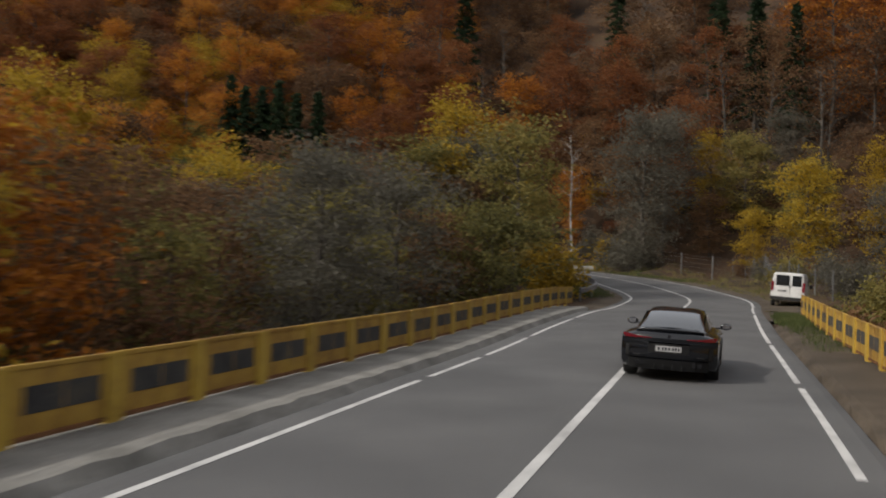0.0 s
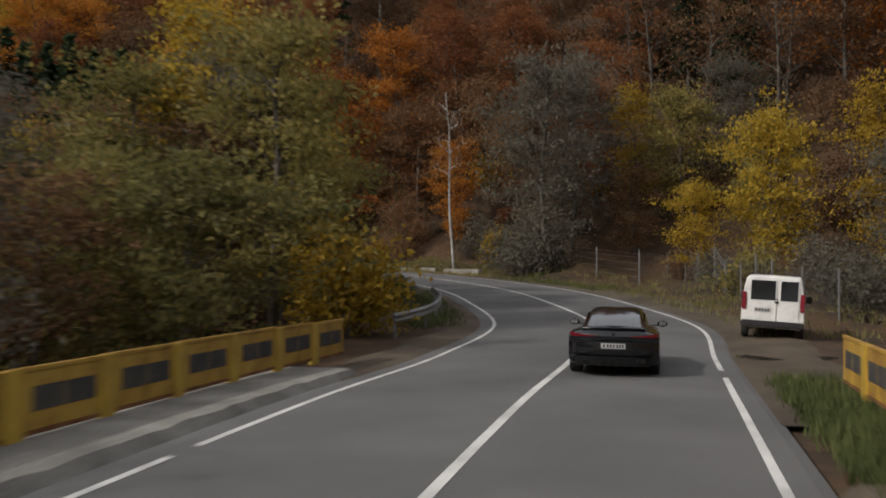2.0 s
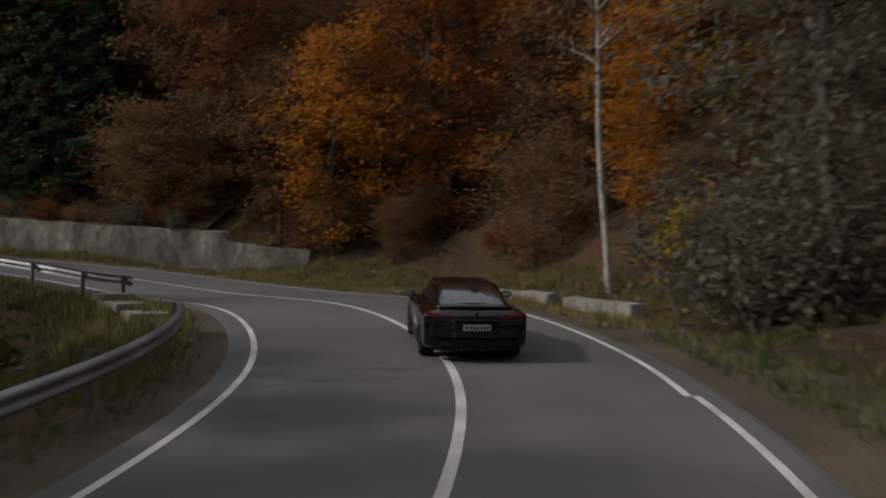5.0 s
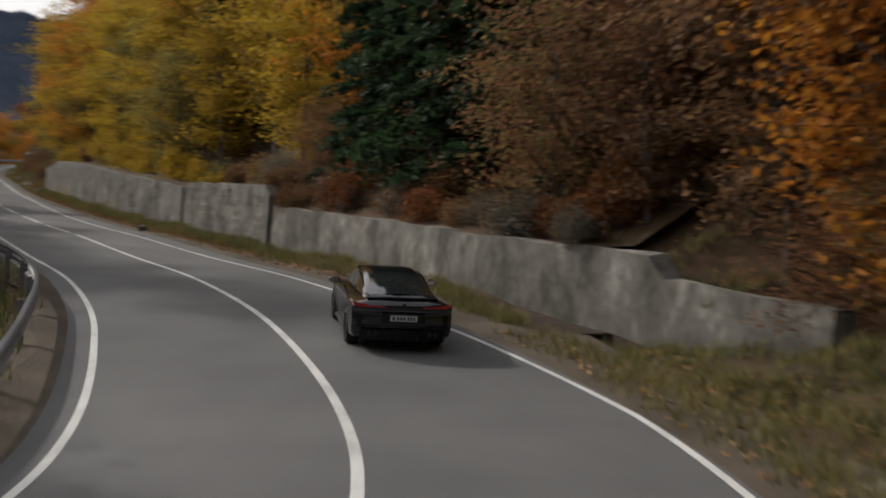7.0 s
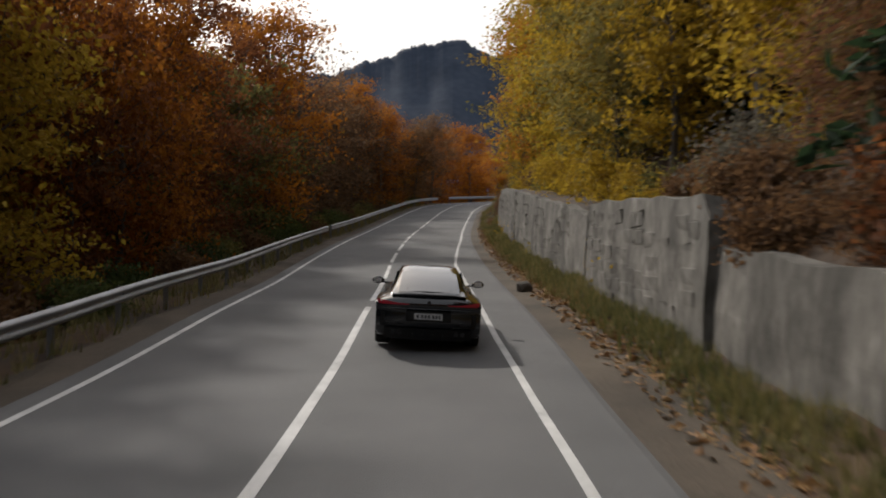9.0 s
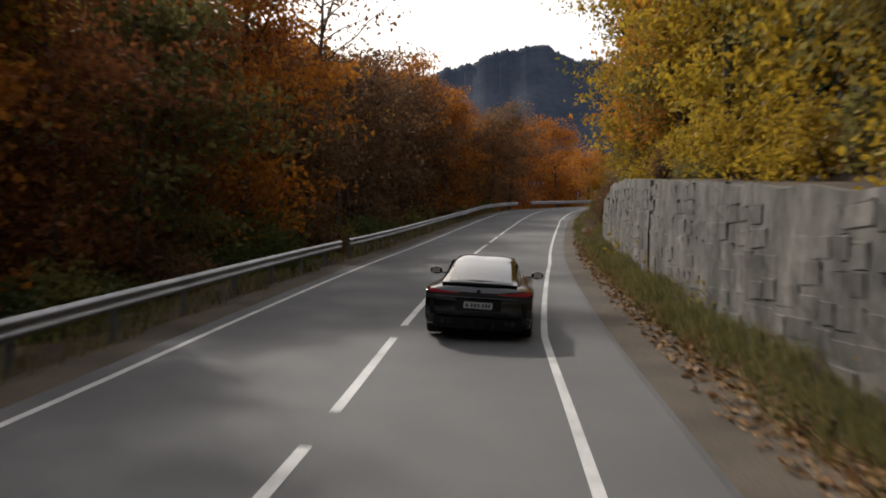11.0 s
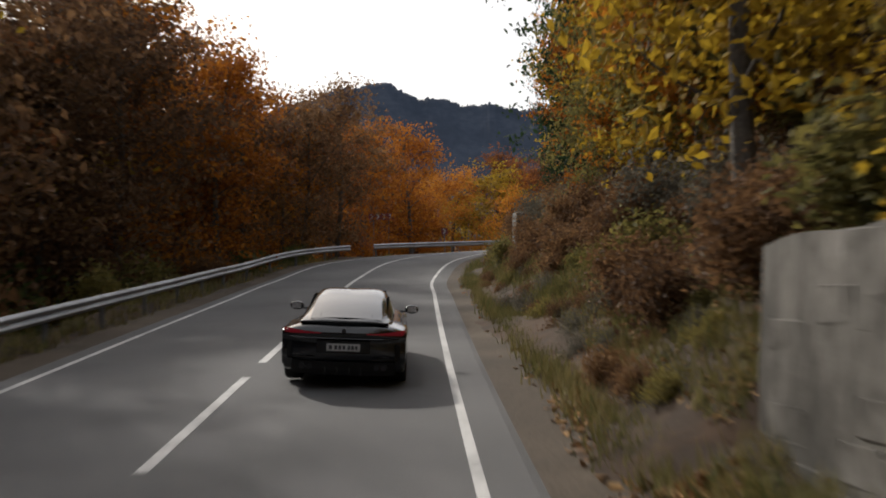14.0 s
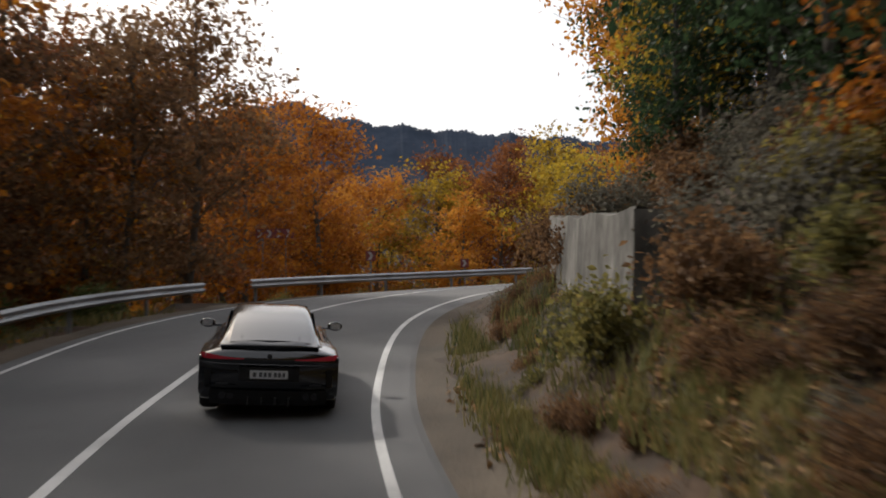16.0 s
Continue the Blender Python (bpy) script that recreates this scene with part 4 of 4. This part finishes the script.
def plant(proto, x, y, size=1.0, sink=0.1):
    z = ground_z(x, y) - sink
    m = pose(x, y, z, 0, 0, random.uniform(0, 360))
    if proto not in USED:
        USED.add(proto)
        proto.matrix_basis = m
        proto.scale = (size, size, size * random.uniform(0.92, 1.08))
        return proto
    got = copy_thing(proto, m)
    got.scale = (size, size, size * random.uniform(0.92, 1.08))
    return got


def clear_of_road(x, y, room):
    return ((LINE[:, 0] - x) ** 2 + (LINE[:, 1] - y) ** 2).min() > room * room


def zone(s0, s1, d0, d1, gap, mix, size=(0.8, 1.2), room=6.8, row_gap=None):
    """Plants a stretch of forest: rows along the road from d0 to d1."""
    d, sign = d0, 1 if d1 > d0 else -1
    while (d - d1) * sign < 0:
        s = s0 + random.uniform(0, gap)
        while s < s1:
            p = at_road(s + random.uniform(-0.3, 0.3) * gap, d + random.uniform(-0.4, 0.4) * (row_gap or gap))
            if clear_of_road(p.x, p.y, room):
                plant(random.choice(mix), p.x, p.y, random.uniform(*size))
            s += gap * random.uniform(0.75, 1.25)
        d += sign * (row_gap or gap)


def at_zone(proto, s, d, size=1.0):
    p = at_road(s, d)
    return plant(proto, p.x, p.y, size)


# the bend's landmarks
at_zone(BUSH_YELLOW, 84.2, -7.4, 1.12)
at_zone(BUSH_YELLOW, 86.8, -7.9, 0.95)
at_zone(BIRCH, 124.5, 8.0, 1.0)
at_zone(ORANGE[0], 137.5, 9.6, 0.85)
at_zone(ORANGE[1], 134.5, 12.5, 0.9)
plant(GREYS[0], 17.6, 90.5, 1.12)
plant(GREYS[0], 20.5, 95.0, 1.05)
plant(GREYS[0], 33.0, 97.0, 0.8)
plant(YELLOWS[0], 24.8, 81.2, 0.5)
plant(YELLOWS[0], 29.0, 80.5, 0.85)
plant(YELLOWS[1], 33.5, 76.0, 0.75)
plant(OLIVES[0], 28.6, 96.0, 0.95)
plant(YELLOWS[1], 26.0, 99.0, 0.7)
plant(OLIVES[1], 31.5, 88.0, 0.75)
plant(ORANGE[1], 40.5, 106.0, 1.25)
plant(ORANGE[0], 45.0, 100.0, 1.3)
plant(ORANGE[0], 8.5, 115.0, 1.0)
plant(RUSTY[0], 10.5, 108.0, 0.6)
for x, y, size in ((20.5, 97.5, 0.6), (24.5, 94.0, 0.55), (17.5, 103.0, 0.7), (22.5, 103.0, 0.75)):
    plant(BROWNS[0], x, y, size)
for s, d in ((182, 10.5), (186, 11.2), (190, 10.2), (194, 11.0)):
    at_zone(SPRUCE[0], s, d, 0.8)
# added dark spruces stand in for the shaded gap in the hill forest
for x, y in ((30.5, 113.0), (33.5, 110.0), (35.5, 116.0), (31.5, 119.0)):
    plant(SPRUCE[1], x, y, 0.85)
at_zone(SHRUB[2], 121.0, 8.6, 1.1)
at_zone(SHRUB[0], 76.5, 8.4, 1.5)
at_zone(SHRUB[0], 79.5, 9.2, 1.3)
for s, d in ((118.0, 7.2), (119.2, 7.6), (120.6, 8.4), (119.4, 9.4), (122.4, 10.0), (117.6, 9.2), (124.5, 11.5), (121.5, 12.0)):
    at_zone(SHRUB[4], s, d, 1.35)
for s, d in ((149.5, 8.9), (151.6, 8.3), (153.4, 8.2), (155.2, 8.5), (157.0, 8.3), (158.8, 9.0)):
    at_zone(SPRUCE[0], s, d, 0.98)
at_zone(PINE, 244, 9.0, 0.95)
at_zone(PINE, 249, 11.0, 1.05)
at_zone(PINE, 240, 12.5, 0.9)
at_zone(SPRUCE[0], 252, 14, 0.9)
for s, d, size in ((252.5, 8.6, 0.42), (255.5, 10.0, 0.5), (259.0, 9.2, 0.5)):
    at_zone(PINE, s, d, size)
for i, (s, d, size) in enumerate(((257, -9.8, 0.85), (261, -10.6, 0.9), (265, -10.2, 0.8), (269.5, -10.8, 0.72), (262, -13.5, 0.95))):
    at_zone((RUSTY[0], BROWNS[0], ORANGE[0], RUSTY[1], BROWNS[1])[i], s, d, size)

# left of the bridge and the inside of the bend
zone(36, 54, -13, -32, 4.2, ORANGE + BROWNS + YELLOWS + GREYS, (0.65, 0.95))
zone(54, 76, -12, -32, 4.6, OLIVES + GREYS + BROWNS + GREYS + HAZEL, (0.6, 0.9))
zone(74, 96, -11, -30, 4.4, GREYS + OLIVES + BROWNS + OLIVES, (0.6, 0.9), 9)
zone(94, 118, -11, -26, 4.2, GREENS + OLIVES + YELLOWS + BROWNS + OLIVES, (0.7, 1.0), 10)
# right of the bridge and behind the fence
zone(44, 78, 13.5, 32, 4.2, YELLOWS + OLIVES + ORANGE + BROWNS, (0.8, 1.1), 12)
zone(78, 106, 18, 34, 4.4, YELLOWS + OLIVES + OLIVES + GREYS, (0.6, 0.85), 15)
zone(80, 142, 34, 84, 5.4, RUSTY + RUSTY + BROWNS + BROWNS + BARES + SPRUCE[:1], (0.9, 1.2), 20)
zone(122, 142, 20, 34, 4.6, RUSTY + BARES + BROWNS + GREENS + RUSTY, (0.7, 1.0), 12)
zone(107, 122, 27, 34, 4.6, OLIVES + BARES + BROWNS + GREENS, (0.75, 1.0), 12)
# hill above the walls
zone(126, 149, 11.0, 30, 3.8, RUSTY + BROWNS + BROWNS + ORANGE + HAZEL, (0.6, 0.95), 9.8)
zone(139.5, 149.5, 7.9, 11.0, 2.1, HAZEL + HAZEL + BROWNS[:1], (0.5, 0.85), 7.4)
zone(160, 163, 7.9, 9.5, 1.8, HAZEL + YELLOWS[:1], (0.45, 0.65), 7.4)
zone(149, 158, 10.5, 17, 4.0, SPRUCE + SPRUCE + BROWNS + GREENS, (0.75, 1.0), 8)
zone(149, 160, 17, 36, 4.4, BROWNS + RUSTY + ORANGE, (0.8, 1.1), 8)
zone(160, 219, 8.6, 15, 3.4, YELLOWS + YELLOWS + OLIVES + ORANGE, (0.7, 1.05), 7.8)
zone(160, 222, 15, 36, 4.6, YELLOWS + ORANGE + BROWNS + RUSTY, (0.8, 1.1), 9)
zone(142, 262, 36, 66, 5.6, ORANGE + YELLOWS + RUSTY + BROWNS, (0.9, 1.2), 12)
zone(219, 232, 8.0, 30, 3.8, YELLOWS + YELLOWS + OLIVES + ORANGE, (0.7, 1.0), 7.8)
zone(233, 243, 11.0, 30, 3.8, YELLOWS + BROWNS + [PINE] + ORANGE, (0.7, 1.0), 9.5)
zone(240, 268, 9.5, 32, 3.9, SPRUCE + [PINE] + BROWNS + YELLOWS + ORANGE, (0.6, 0.95), 9)
zone(268, 318, 8.0, 34, 4.4, ORANGE + YELLOWS + ORANGE, (0.7, 1.0), 7.6)
zone(228, 246, 8.0, 10.5, 2.6, YELLOWS + ORANGE[:1] + OLIVES[:1], (0.42, 0.62), 7.6)
zone(246, 264, 7.0, 10.0, 1.5, [SHRUB[1], SHRUB[4], SHRUB[1]], (0.4, 0.7), 6.6)
# left of the long straight, down the slope
zone(132, 164, -13.0, -34, 4.4, OLIVES + GREENS + BROWNS + YELLOWS, (0.75, 1.1), 12)
zone(160, 212, -8.6, -13, 3.4, RUSTY + ORANGE + YELLOWS + BROWNS + OLIVES, (0.72, 1.02), 8.0)
zone(212, 267, -8.6, -13, 3.4, RUSTY + BROWNS + BROWNS + BARES + ORANGE, (0.78, 1.08), 8.0)
zone(160, 270, -14, -36, 4.6, ORANGE + RUSTY + BARES + BROWNS + YELLOWS, (0.95, 1.25), 8)
zone(266, 318, -20.5, -46, 4.4, ORANGE + RUSTY + YELLOWS, (0.95, 1.25), 18)
zone(288, 318, -8.5, -20, 4.0, YELLOWS + YELLOWS + OLIVES, (0.5, 0.8), 8)
# undergrowth
zone(150, 262, -6.8, -8.6, 2.8, [SHRUB[1], SHRUB[3], SHRUB[0]], (0.6, 1.0), 6.2)
zone(160, 262, -10, -22, 4.5, [SHRUB[1], SHRUB[3]], (1.0, 1.6), 8)
zone(96, 116, -7.4, -9.4, 2.6, [SHRUB[0], SHRUB[3]], (0.6, 1.0), 6.6)
zone(218.5, 247, 6.3, 11.0, 1.4, [SHRUB[1], SHRUB[1], SHRUB[4], SHRUB[1], SHRUB[0]], (0.35, 0.7), 5.9)
zone(219, 256, 5.2, 6.4, 0.9, [SHRUB[1], SHRUB[4], SHRUB[0], SHRUB[1]], (0.14, 0.3), 4.9)
zone(143, 166, 8.2, 11.5, 2.2, [SHRUB[1], SHRUB[5], HAZEL[0], SHRUB[1]], (0.55, 1.0), 7.6)
zone(166, 219, 6.7, 9.5, 1.5, [SHRUB[1], SHRUB[2], SHRUB[0], SHRUB[2]], (0.5, 0.9), 6.4)
zone(134, 141, 9.6, 11.5, 1.6, HAZEL, (0.3, 0.5), 9.0)
zone(121, 142, 11.5, 20.0, 3.2, [SHRUB[1], SHRUB[5], SHRUB[5], SHRUB[4]], (0.5, 0.9), 10.5)
zone(96, 230, 18.0, 34.0, 7.5, [SHRUB[1], SHRUB[1], SHRUB[2]], (1.0, 1.7), 12)
zone(40, 74, -8.4, -12.0, 2.6, [SHRUB[0], SHRUB[3], SHRUB[1], SHRUB[4]], (0.9, 1.5), 7.8)
zone(40, 76, 7.5, 11.0, 2.8, [SHRUB[0], SHRUB[4], SHRUB[1]], (0.9, 1.5), 6.6)
zone(78, 108, 11.0, 18.0, 2.8, [SHRUB[4], SHRUB[0], SHRUB[1]], (0.8, 1.3), 9)
zone(264, 300, -9, -20, 3.2, [SHRUB[1], SHRUB[2], SHRUB[0]], (0.5, 0.8), 8)
# undergrowth hanging over the low wall's top
s = 143.4
while s < 163:
    p = at_road(s, random.uniform(6.5, 7.2), float(wall_height(s)) - 0.1)
    got = plant(random.choice([SHRUB[1], SHRUB[4], SHRUB[1], SHRUB[5]]), p.x, p.y, random.uniform(0.4, 0.65))
    got.location = p
    s += random.uniform(0.45, 0.9)
for s, d in ((160.7, 6.5), (161.1, 6.9), (160.1, 6.7), (159.6, 6.6)):
    got = at_zone(SHRUB[1], s, d, 0.62)
    got.location = at_road(s, d, 1.65)
for proto in [*ORANGE, *RUSTY, *YELLOWS, *OLIVES, *BROWNS, *GREENS, *GREYS, *BARES, *SPRUCE, *SHRUB, *HAZEL, BIRCH, PINE, BUSH_YELLOW]:
    if proto not in USED:
        at_zone(proto, 200, 40)


# ---- grass and litter ----
def tufts(name, spans, count, mat, tall, label, seed):
    rng = np.random.default_rng(seed)
    verts, faces = [], []
    for i in range(count):
        s0, s1, d0, d1 = spans[rng.integers(len(spans))]
        s, d = rng.uniform(s0, s1), rng.uniform(d0, d1)
        p = at_road(s, d)
        z = p.z + foot_h(s, d) if 142 < s < 217 and 4.5 < d < 5.6 else ground_z(p.x, p.y) if abs(d) > 5.4 else p.z - 0.02
        for k in range(4):
            a, h = rng.uniform(0, 6.28), tall * rng.uniform(0.5, 1.2)
            o = np.array([p.x, p.y, z]) + np.r_[rng.normal(size=2) * 0.1, -0.02]
            lean = np.array([math.cos(a), math.sin(a), 0])
            w = np.array([-lean[1], lean[0], 0]) * 0.018
            b = len(verts)
            verts += [o - w, o + w, o + lean * h * 0.4 + (0, 0, h)]
            faces.append((b, b + 1, b + 2))
    ob = mesh_ob(name, verts, faces, mat)
    tagged(ob, label, "grass", kind="stuff")


tufts("dry_grass", [(119, 142, 4.3, 9.8), (119, 142, 5.0, 9.8), (119, 140, 4.6, 9.8), (143, 217, 4.7, 5.5), (143, 217, 5.0, 5.5), (217, 258, 4.3, 8.0), (86, 119, 4.6, 12), (131, 262, -6.2, -4.4), (112, 131, -7.0, -4.5), (217, 246, 4.4, 7), (217, 258, 4.5, 6.2), (222, 256, 4.4, 5.6)], 21000, GRASS, 0.3, "tufts of dry yellow grass along the road edge", 5)
tufts("green_grass", [(56, 76, 4.2, 5.3), (62, 76, 4.1, 5.6), (66, 74, 4.1, 5.2), (104, 131, -7.5, -4.2), (88, 104, -6.5, -4.3), (106, 118, 4.4, 7), (128, 142, 6, 9.6), (131, 150, -7.0, -4.9), (143, 217, 4.8, 5.5), (248, 258, 4.5, 6.2)], 6500, GREEN_GRASS, 0.26, "tufts of fresh green grass on the verge", 6)


def litter(spans, count, seed):
    rng = np.random.default_rng(seed)
    cs = []
    for i in range(count):
        s0, s1, d0, d1 = spans[rng.integers(len(spans))]
        d = d0 + (d1 - d0) * rng.beta(2, 2)
        s = rng.uniform(s0, s1)
        p = at_road(s, d)
        cs.append((p.x, p.y, p.z + foot_h(s, d) + 0.03 if 142 < s < 217 and 4.5 < d < 5.6 else ground_z(p.x, p.y) + 0.05 if abs(d) > 5.4 else p.z + 0.025))
    q, f = leaf_cards(np.array(cs), 0.075, rng, 1.0, 0.85)
    ob = mesh_ob("leaf_litter", q, f.tolist(), LITTER)
    tagged(ob, "fallen orange and brown leaves along the gutter", "leaves", kind="stuff")


litter([(150, 222, 4.1, 5.2), (160, 222, 4.2, 5.4), (170, 217, 4.5, 5.2), (195, 217, 4.5, 5.3), (217, 250, 4.0, 7.5), (119, 142, 6, 16), (119, 142, 4.2, 8), (142, 217, 6.2, 9), (217, 262, 5.5, 9), (217, 258, 4.3, 6.5), (230, 256, 4.3, 6.0)], 27000, 7)


# ---- fence by the pull-off ----
def fence():
    t = thing("wire_fence", Matrix(), "old wire mesh fence on thin grey posts", "fence")
    line = [(90.5, 8.6), (96, 8.9), (102, 9.4), (107.5, 11.2), (113, 13.6), (118, 14.8)]
    pts = []
    for (a, b), (c, d) in zip(line, line[1:]):
        n = max(1, round((c - a) / 2.2))
        pts += [(a + (c - a) * i / n, b + (d - b) * i / n) for i in range(n)]
    tops = []
    for s, d in pts:
        p = at_road(s, d)
        z = ground_z(p.x, p.y)
        part("post", cyl(0.04, 2.0, Matrix.Translation((p.x, p.y, z + 0.9)), n=8), POST, t)
        tops.append((p.x, p.y, z))
    for h in (0.3, 0.7, 1.1, 1.5, 1.75):
        verts, faces = [], []
        tube(verts, faces, [(x, y, z + h) for x, y, z in tops], [0.012] * len(tops), 4)
        mesh_ob("wire", verts, faces, POST, t)
    verts, faces = [], []
    for (x0, y0, z0), (x1, y1, z1) in zip(tops, tops[1:]):
        for i in range(18):
            f = i / 18
            x, y, z = x0 + (x1 - x0) * f, y0 + (y1 - y0) * f, z0 + (z1 - z0) * f
            tube(verts, faces, [(x, y, z + 0.15), (x, y, z + 1.75)], [0.005, 0.005], 3)
    for k in range(11):
        tube(verts, faces, [(x, y, z + 0.2 + 0.15 * k) for x, y, z in tops], [0.005] * len(tops), 3)
    mesh_ob("mesh", verts, faces, POST, t)


fence()


def gate():
    a, b = at_road(118.0, 10.2), at_road(112.6, 11.2)
    a.z, b.z = ground_z(a.x, a.y), ground_z(b.x, b.y)
    t = thing("metal_gate", Matrix(), "grey tubular metal gate closing the fence", "gate")
    for f in (0.0, 0.5, 1.0):
        q = a.lerp(b, f)
        part("post", cyl(0.055, 2.0, Matrix.Translation((q.x, q.y, q.z + 0.9)), n=10), POST, t)
    for h in (0.35, 0.75, 1.15, 1.5, 1.75):
        verts, faces = [], []
        tube(verts, faces, [a + Vector((0, 0, h)), b + Vector((0, 0, h))], [0.035, 0.035], 6)
        mesh_ob("rail", verts, faces, ZINC, t)


gate()

# a puddle and a stone
p = place(81.0, 5.0, -0.005)
bm = bmesh.new()
bm.faces.new([bm.verts.new(p @ Vector((1.1 * math.cos(a) * (1 + 0.2 * math.sin(3 * a)), 0.9 * math.sin(a) * (1 + 0.25 * math.cos(2 * a)), 0.0))) for a in np.linspace(0, 6.28, 24, endpoint=False)])
tagged(part("puddle", bm, PUDDLE, None), "shallow muddy puddle in the gravel", "puddle", kind="structure")
bm = bmesh.new()
bmesh.ops.create_icosphere(bm, subdivisions=2, radius=0.24, matrix=place(174.8, 4.1, 0.1))
for v in bm.verts:
    v.co += Vector((noise.noise(v.co * 3), noise.noise(v.co * 3 + Vector((9, 0, 0))), noise.noise(v.co * 3 + Vector((0, 9, 0))))) * 0.1
tagged(part("boulder", bm, BARK, None), "dark stone lying at the road edge", "stone")

# ---- stones of the near wall ----
def stone_meshes():
    out = []
    for i in range(8):
        bm = box(0, 0, 0, 0.1, 0.78, 0.33, 0.03)
        for v in bm.verts:
            v.co += Vector((random.uniform(-0.025, 0.02), random.uniform(-0.03, 0.03), random.uniform(-0.02, 0.02)))
        me = bpy.data.meshes.new("stone_block")
        bm.to_mesh(me)
        bm.free()
        me.materials.append(WALL)
        out.append(me)
    return out


STONES = stone_meshes()
for wall, s0, s1, d in ((wall_4, 195.9, 217.0, 5.55), (wall_3, 176.5, 195.4, 5.6), (wall_2, 161.8, 172.4, 5.48)):
    z = 0.12
    while z < 2.9:
        s = s0 + random.uniform(0.0, 0.5)
        while s < s1 - 0.5:
            long = random.uniform(0.5, 1.1)
            if z + 0.3 < float(wall_height(s + long / 2)) and random.random() > 0.15:
                f = z / float(wall_height(s + long / 2))
                lean = 0.06 * f if f < 0.5 else 0.03 + 0.14 * (f - 0.5)
                ob = new("stone_block", random.choice(STONES))
                ob.parent = wall
                ob.matrix_basis = place(s + long / 2, d + lean + 0.043 + random.uniform(-0.005, 0.005), z + 0.17 + random.uniform(-0.05, 0.05), random.uniform(-0.8, 0.8)) @ Matrix.Diagonal((1, long / 0.8, random.uniform(0.9, 1.06), 1))
            s += long + 0.03
        z += 0.37


# ---- motion ----
# seconds, metres along the road of the rear axle, metres to the right of the middle line
CAR_TRACK = [(0, 49.3, 0.95), (0.5, 56.5, 1.1), (1.5, 69.6, 1.25), (2.5, 83.2, 1.02), (3.2, 92.0, 0.75), (4.2, 105.4, 0.5), (5.3, 119.7, 0.5), (5.6, 123.5, 0.6), (6.0, 128.9, 1.1), (6.5, 135.5, 1.6), (7.2, 143.2, 1.95),
             (8.0, 152.8, 1.6), (9.0, 164.0, 1.35), (9.5, 168.9, 1.2), (10.0, 173.4, 1.15), (11.2, 187.6, 1.45), (12.5, 203.6, 1.6), (13.0, 210.4, 1.65), (13.5, 217.2, 1.6), (14.5, 229.6, 1.45), (15.5, 242.4, 1.48), (16.0, 248.0, 1.67)]
# seconds, degrees by which the car's nose points to the right of its lane's chord
CAR_NOSE = [(0, 0), (2.0, 0), (3.2, 5), (5.3, 5), (6.0, 7), (7.0, 7), (7.8, 6), (8.5, 3), (9.2, 0), (14.0, 0), (15.0, -3), (16, -7)]


# seconds, degrees by which the car leans to the right with the road's cross-slope
CAR_LEAN = [(0, 2.0), (0.5, 2.5), (2.0, 1.0), (3.2, 0.5), (6.5, 1.0), (8.0, 2.0), (9.5, 2.8), (12.5, 2.8), (16.0, 2.5)]


def motions():
    ts, ss, ds = (np.array(c) for c in zip(*CAR_TRACK))
    steps = np.arange(0, 16.01, 0.25)
    slope = np.gradient(ss, ts)
    def along(t):
        i = int(min(max(np.searchsorted(ts, t) - 1, 0), len(ts) - 2))
        h = ts[i + 1] - ts[i]
        u = (t - ts[i]) / h
        return (2 * u ** 3 - 3 * u * u + 1) * ss[i] + (u ** 3 - 2 * u * u + u) * h * slope[i] + (3 * u * u - 2 * u ** 3) * ss[i + 1] + (u ** 3 - u * u) * h * slope[i + 1]
    rows = []
    for t in steps:
        s, d = along(t), float(np.interp(t, ts, ds))
        a, b = at_road(s, d, 0.02), at_road(s + 3.02, float(np.interp(t + 0.22, ts, ds)), 0.02)
        v = b - a
        rows.append((float(t), pose(a.x, a.y, a.z, math.degrees(math.atan2(v.z, math.hypot(v.x, v.y))), 0, math.degrees(math.atan2(-v.x, v.y)) - float(np.interp(t, *zip(*CAR_NOSE)))) @ pose(0, 0, 0, 0, float(np.interp(t, *zip(*CAR_LEAN))), 0)))
    walk(CAR, rows)
    for w, x, y in CAR_WHEELS:
        walk(w, [(i / 30, pose(x, y, 0.33) @ Matrix.Rotation(-(along(i / 30) - ss[0]) / 0.33, 4, "X")) for i in range(0, 481)])


motions()
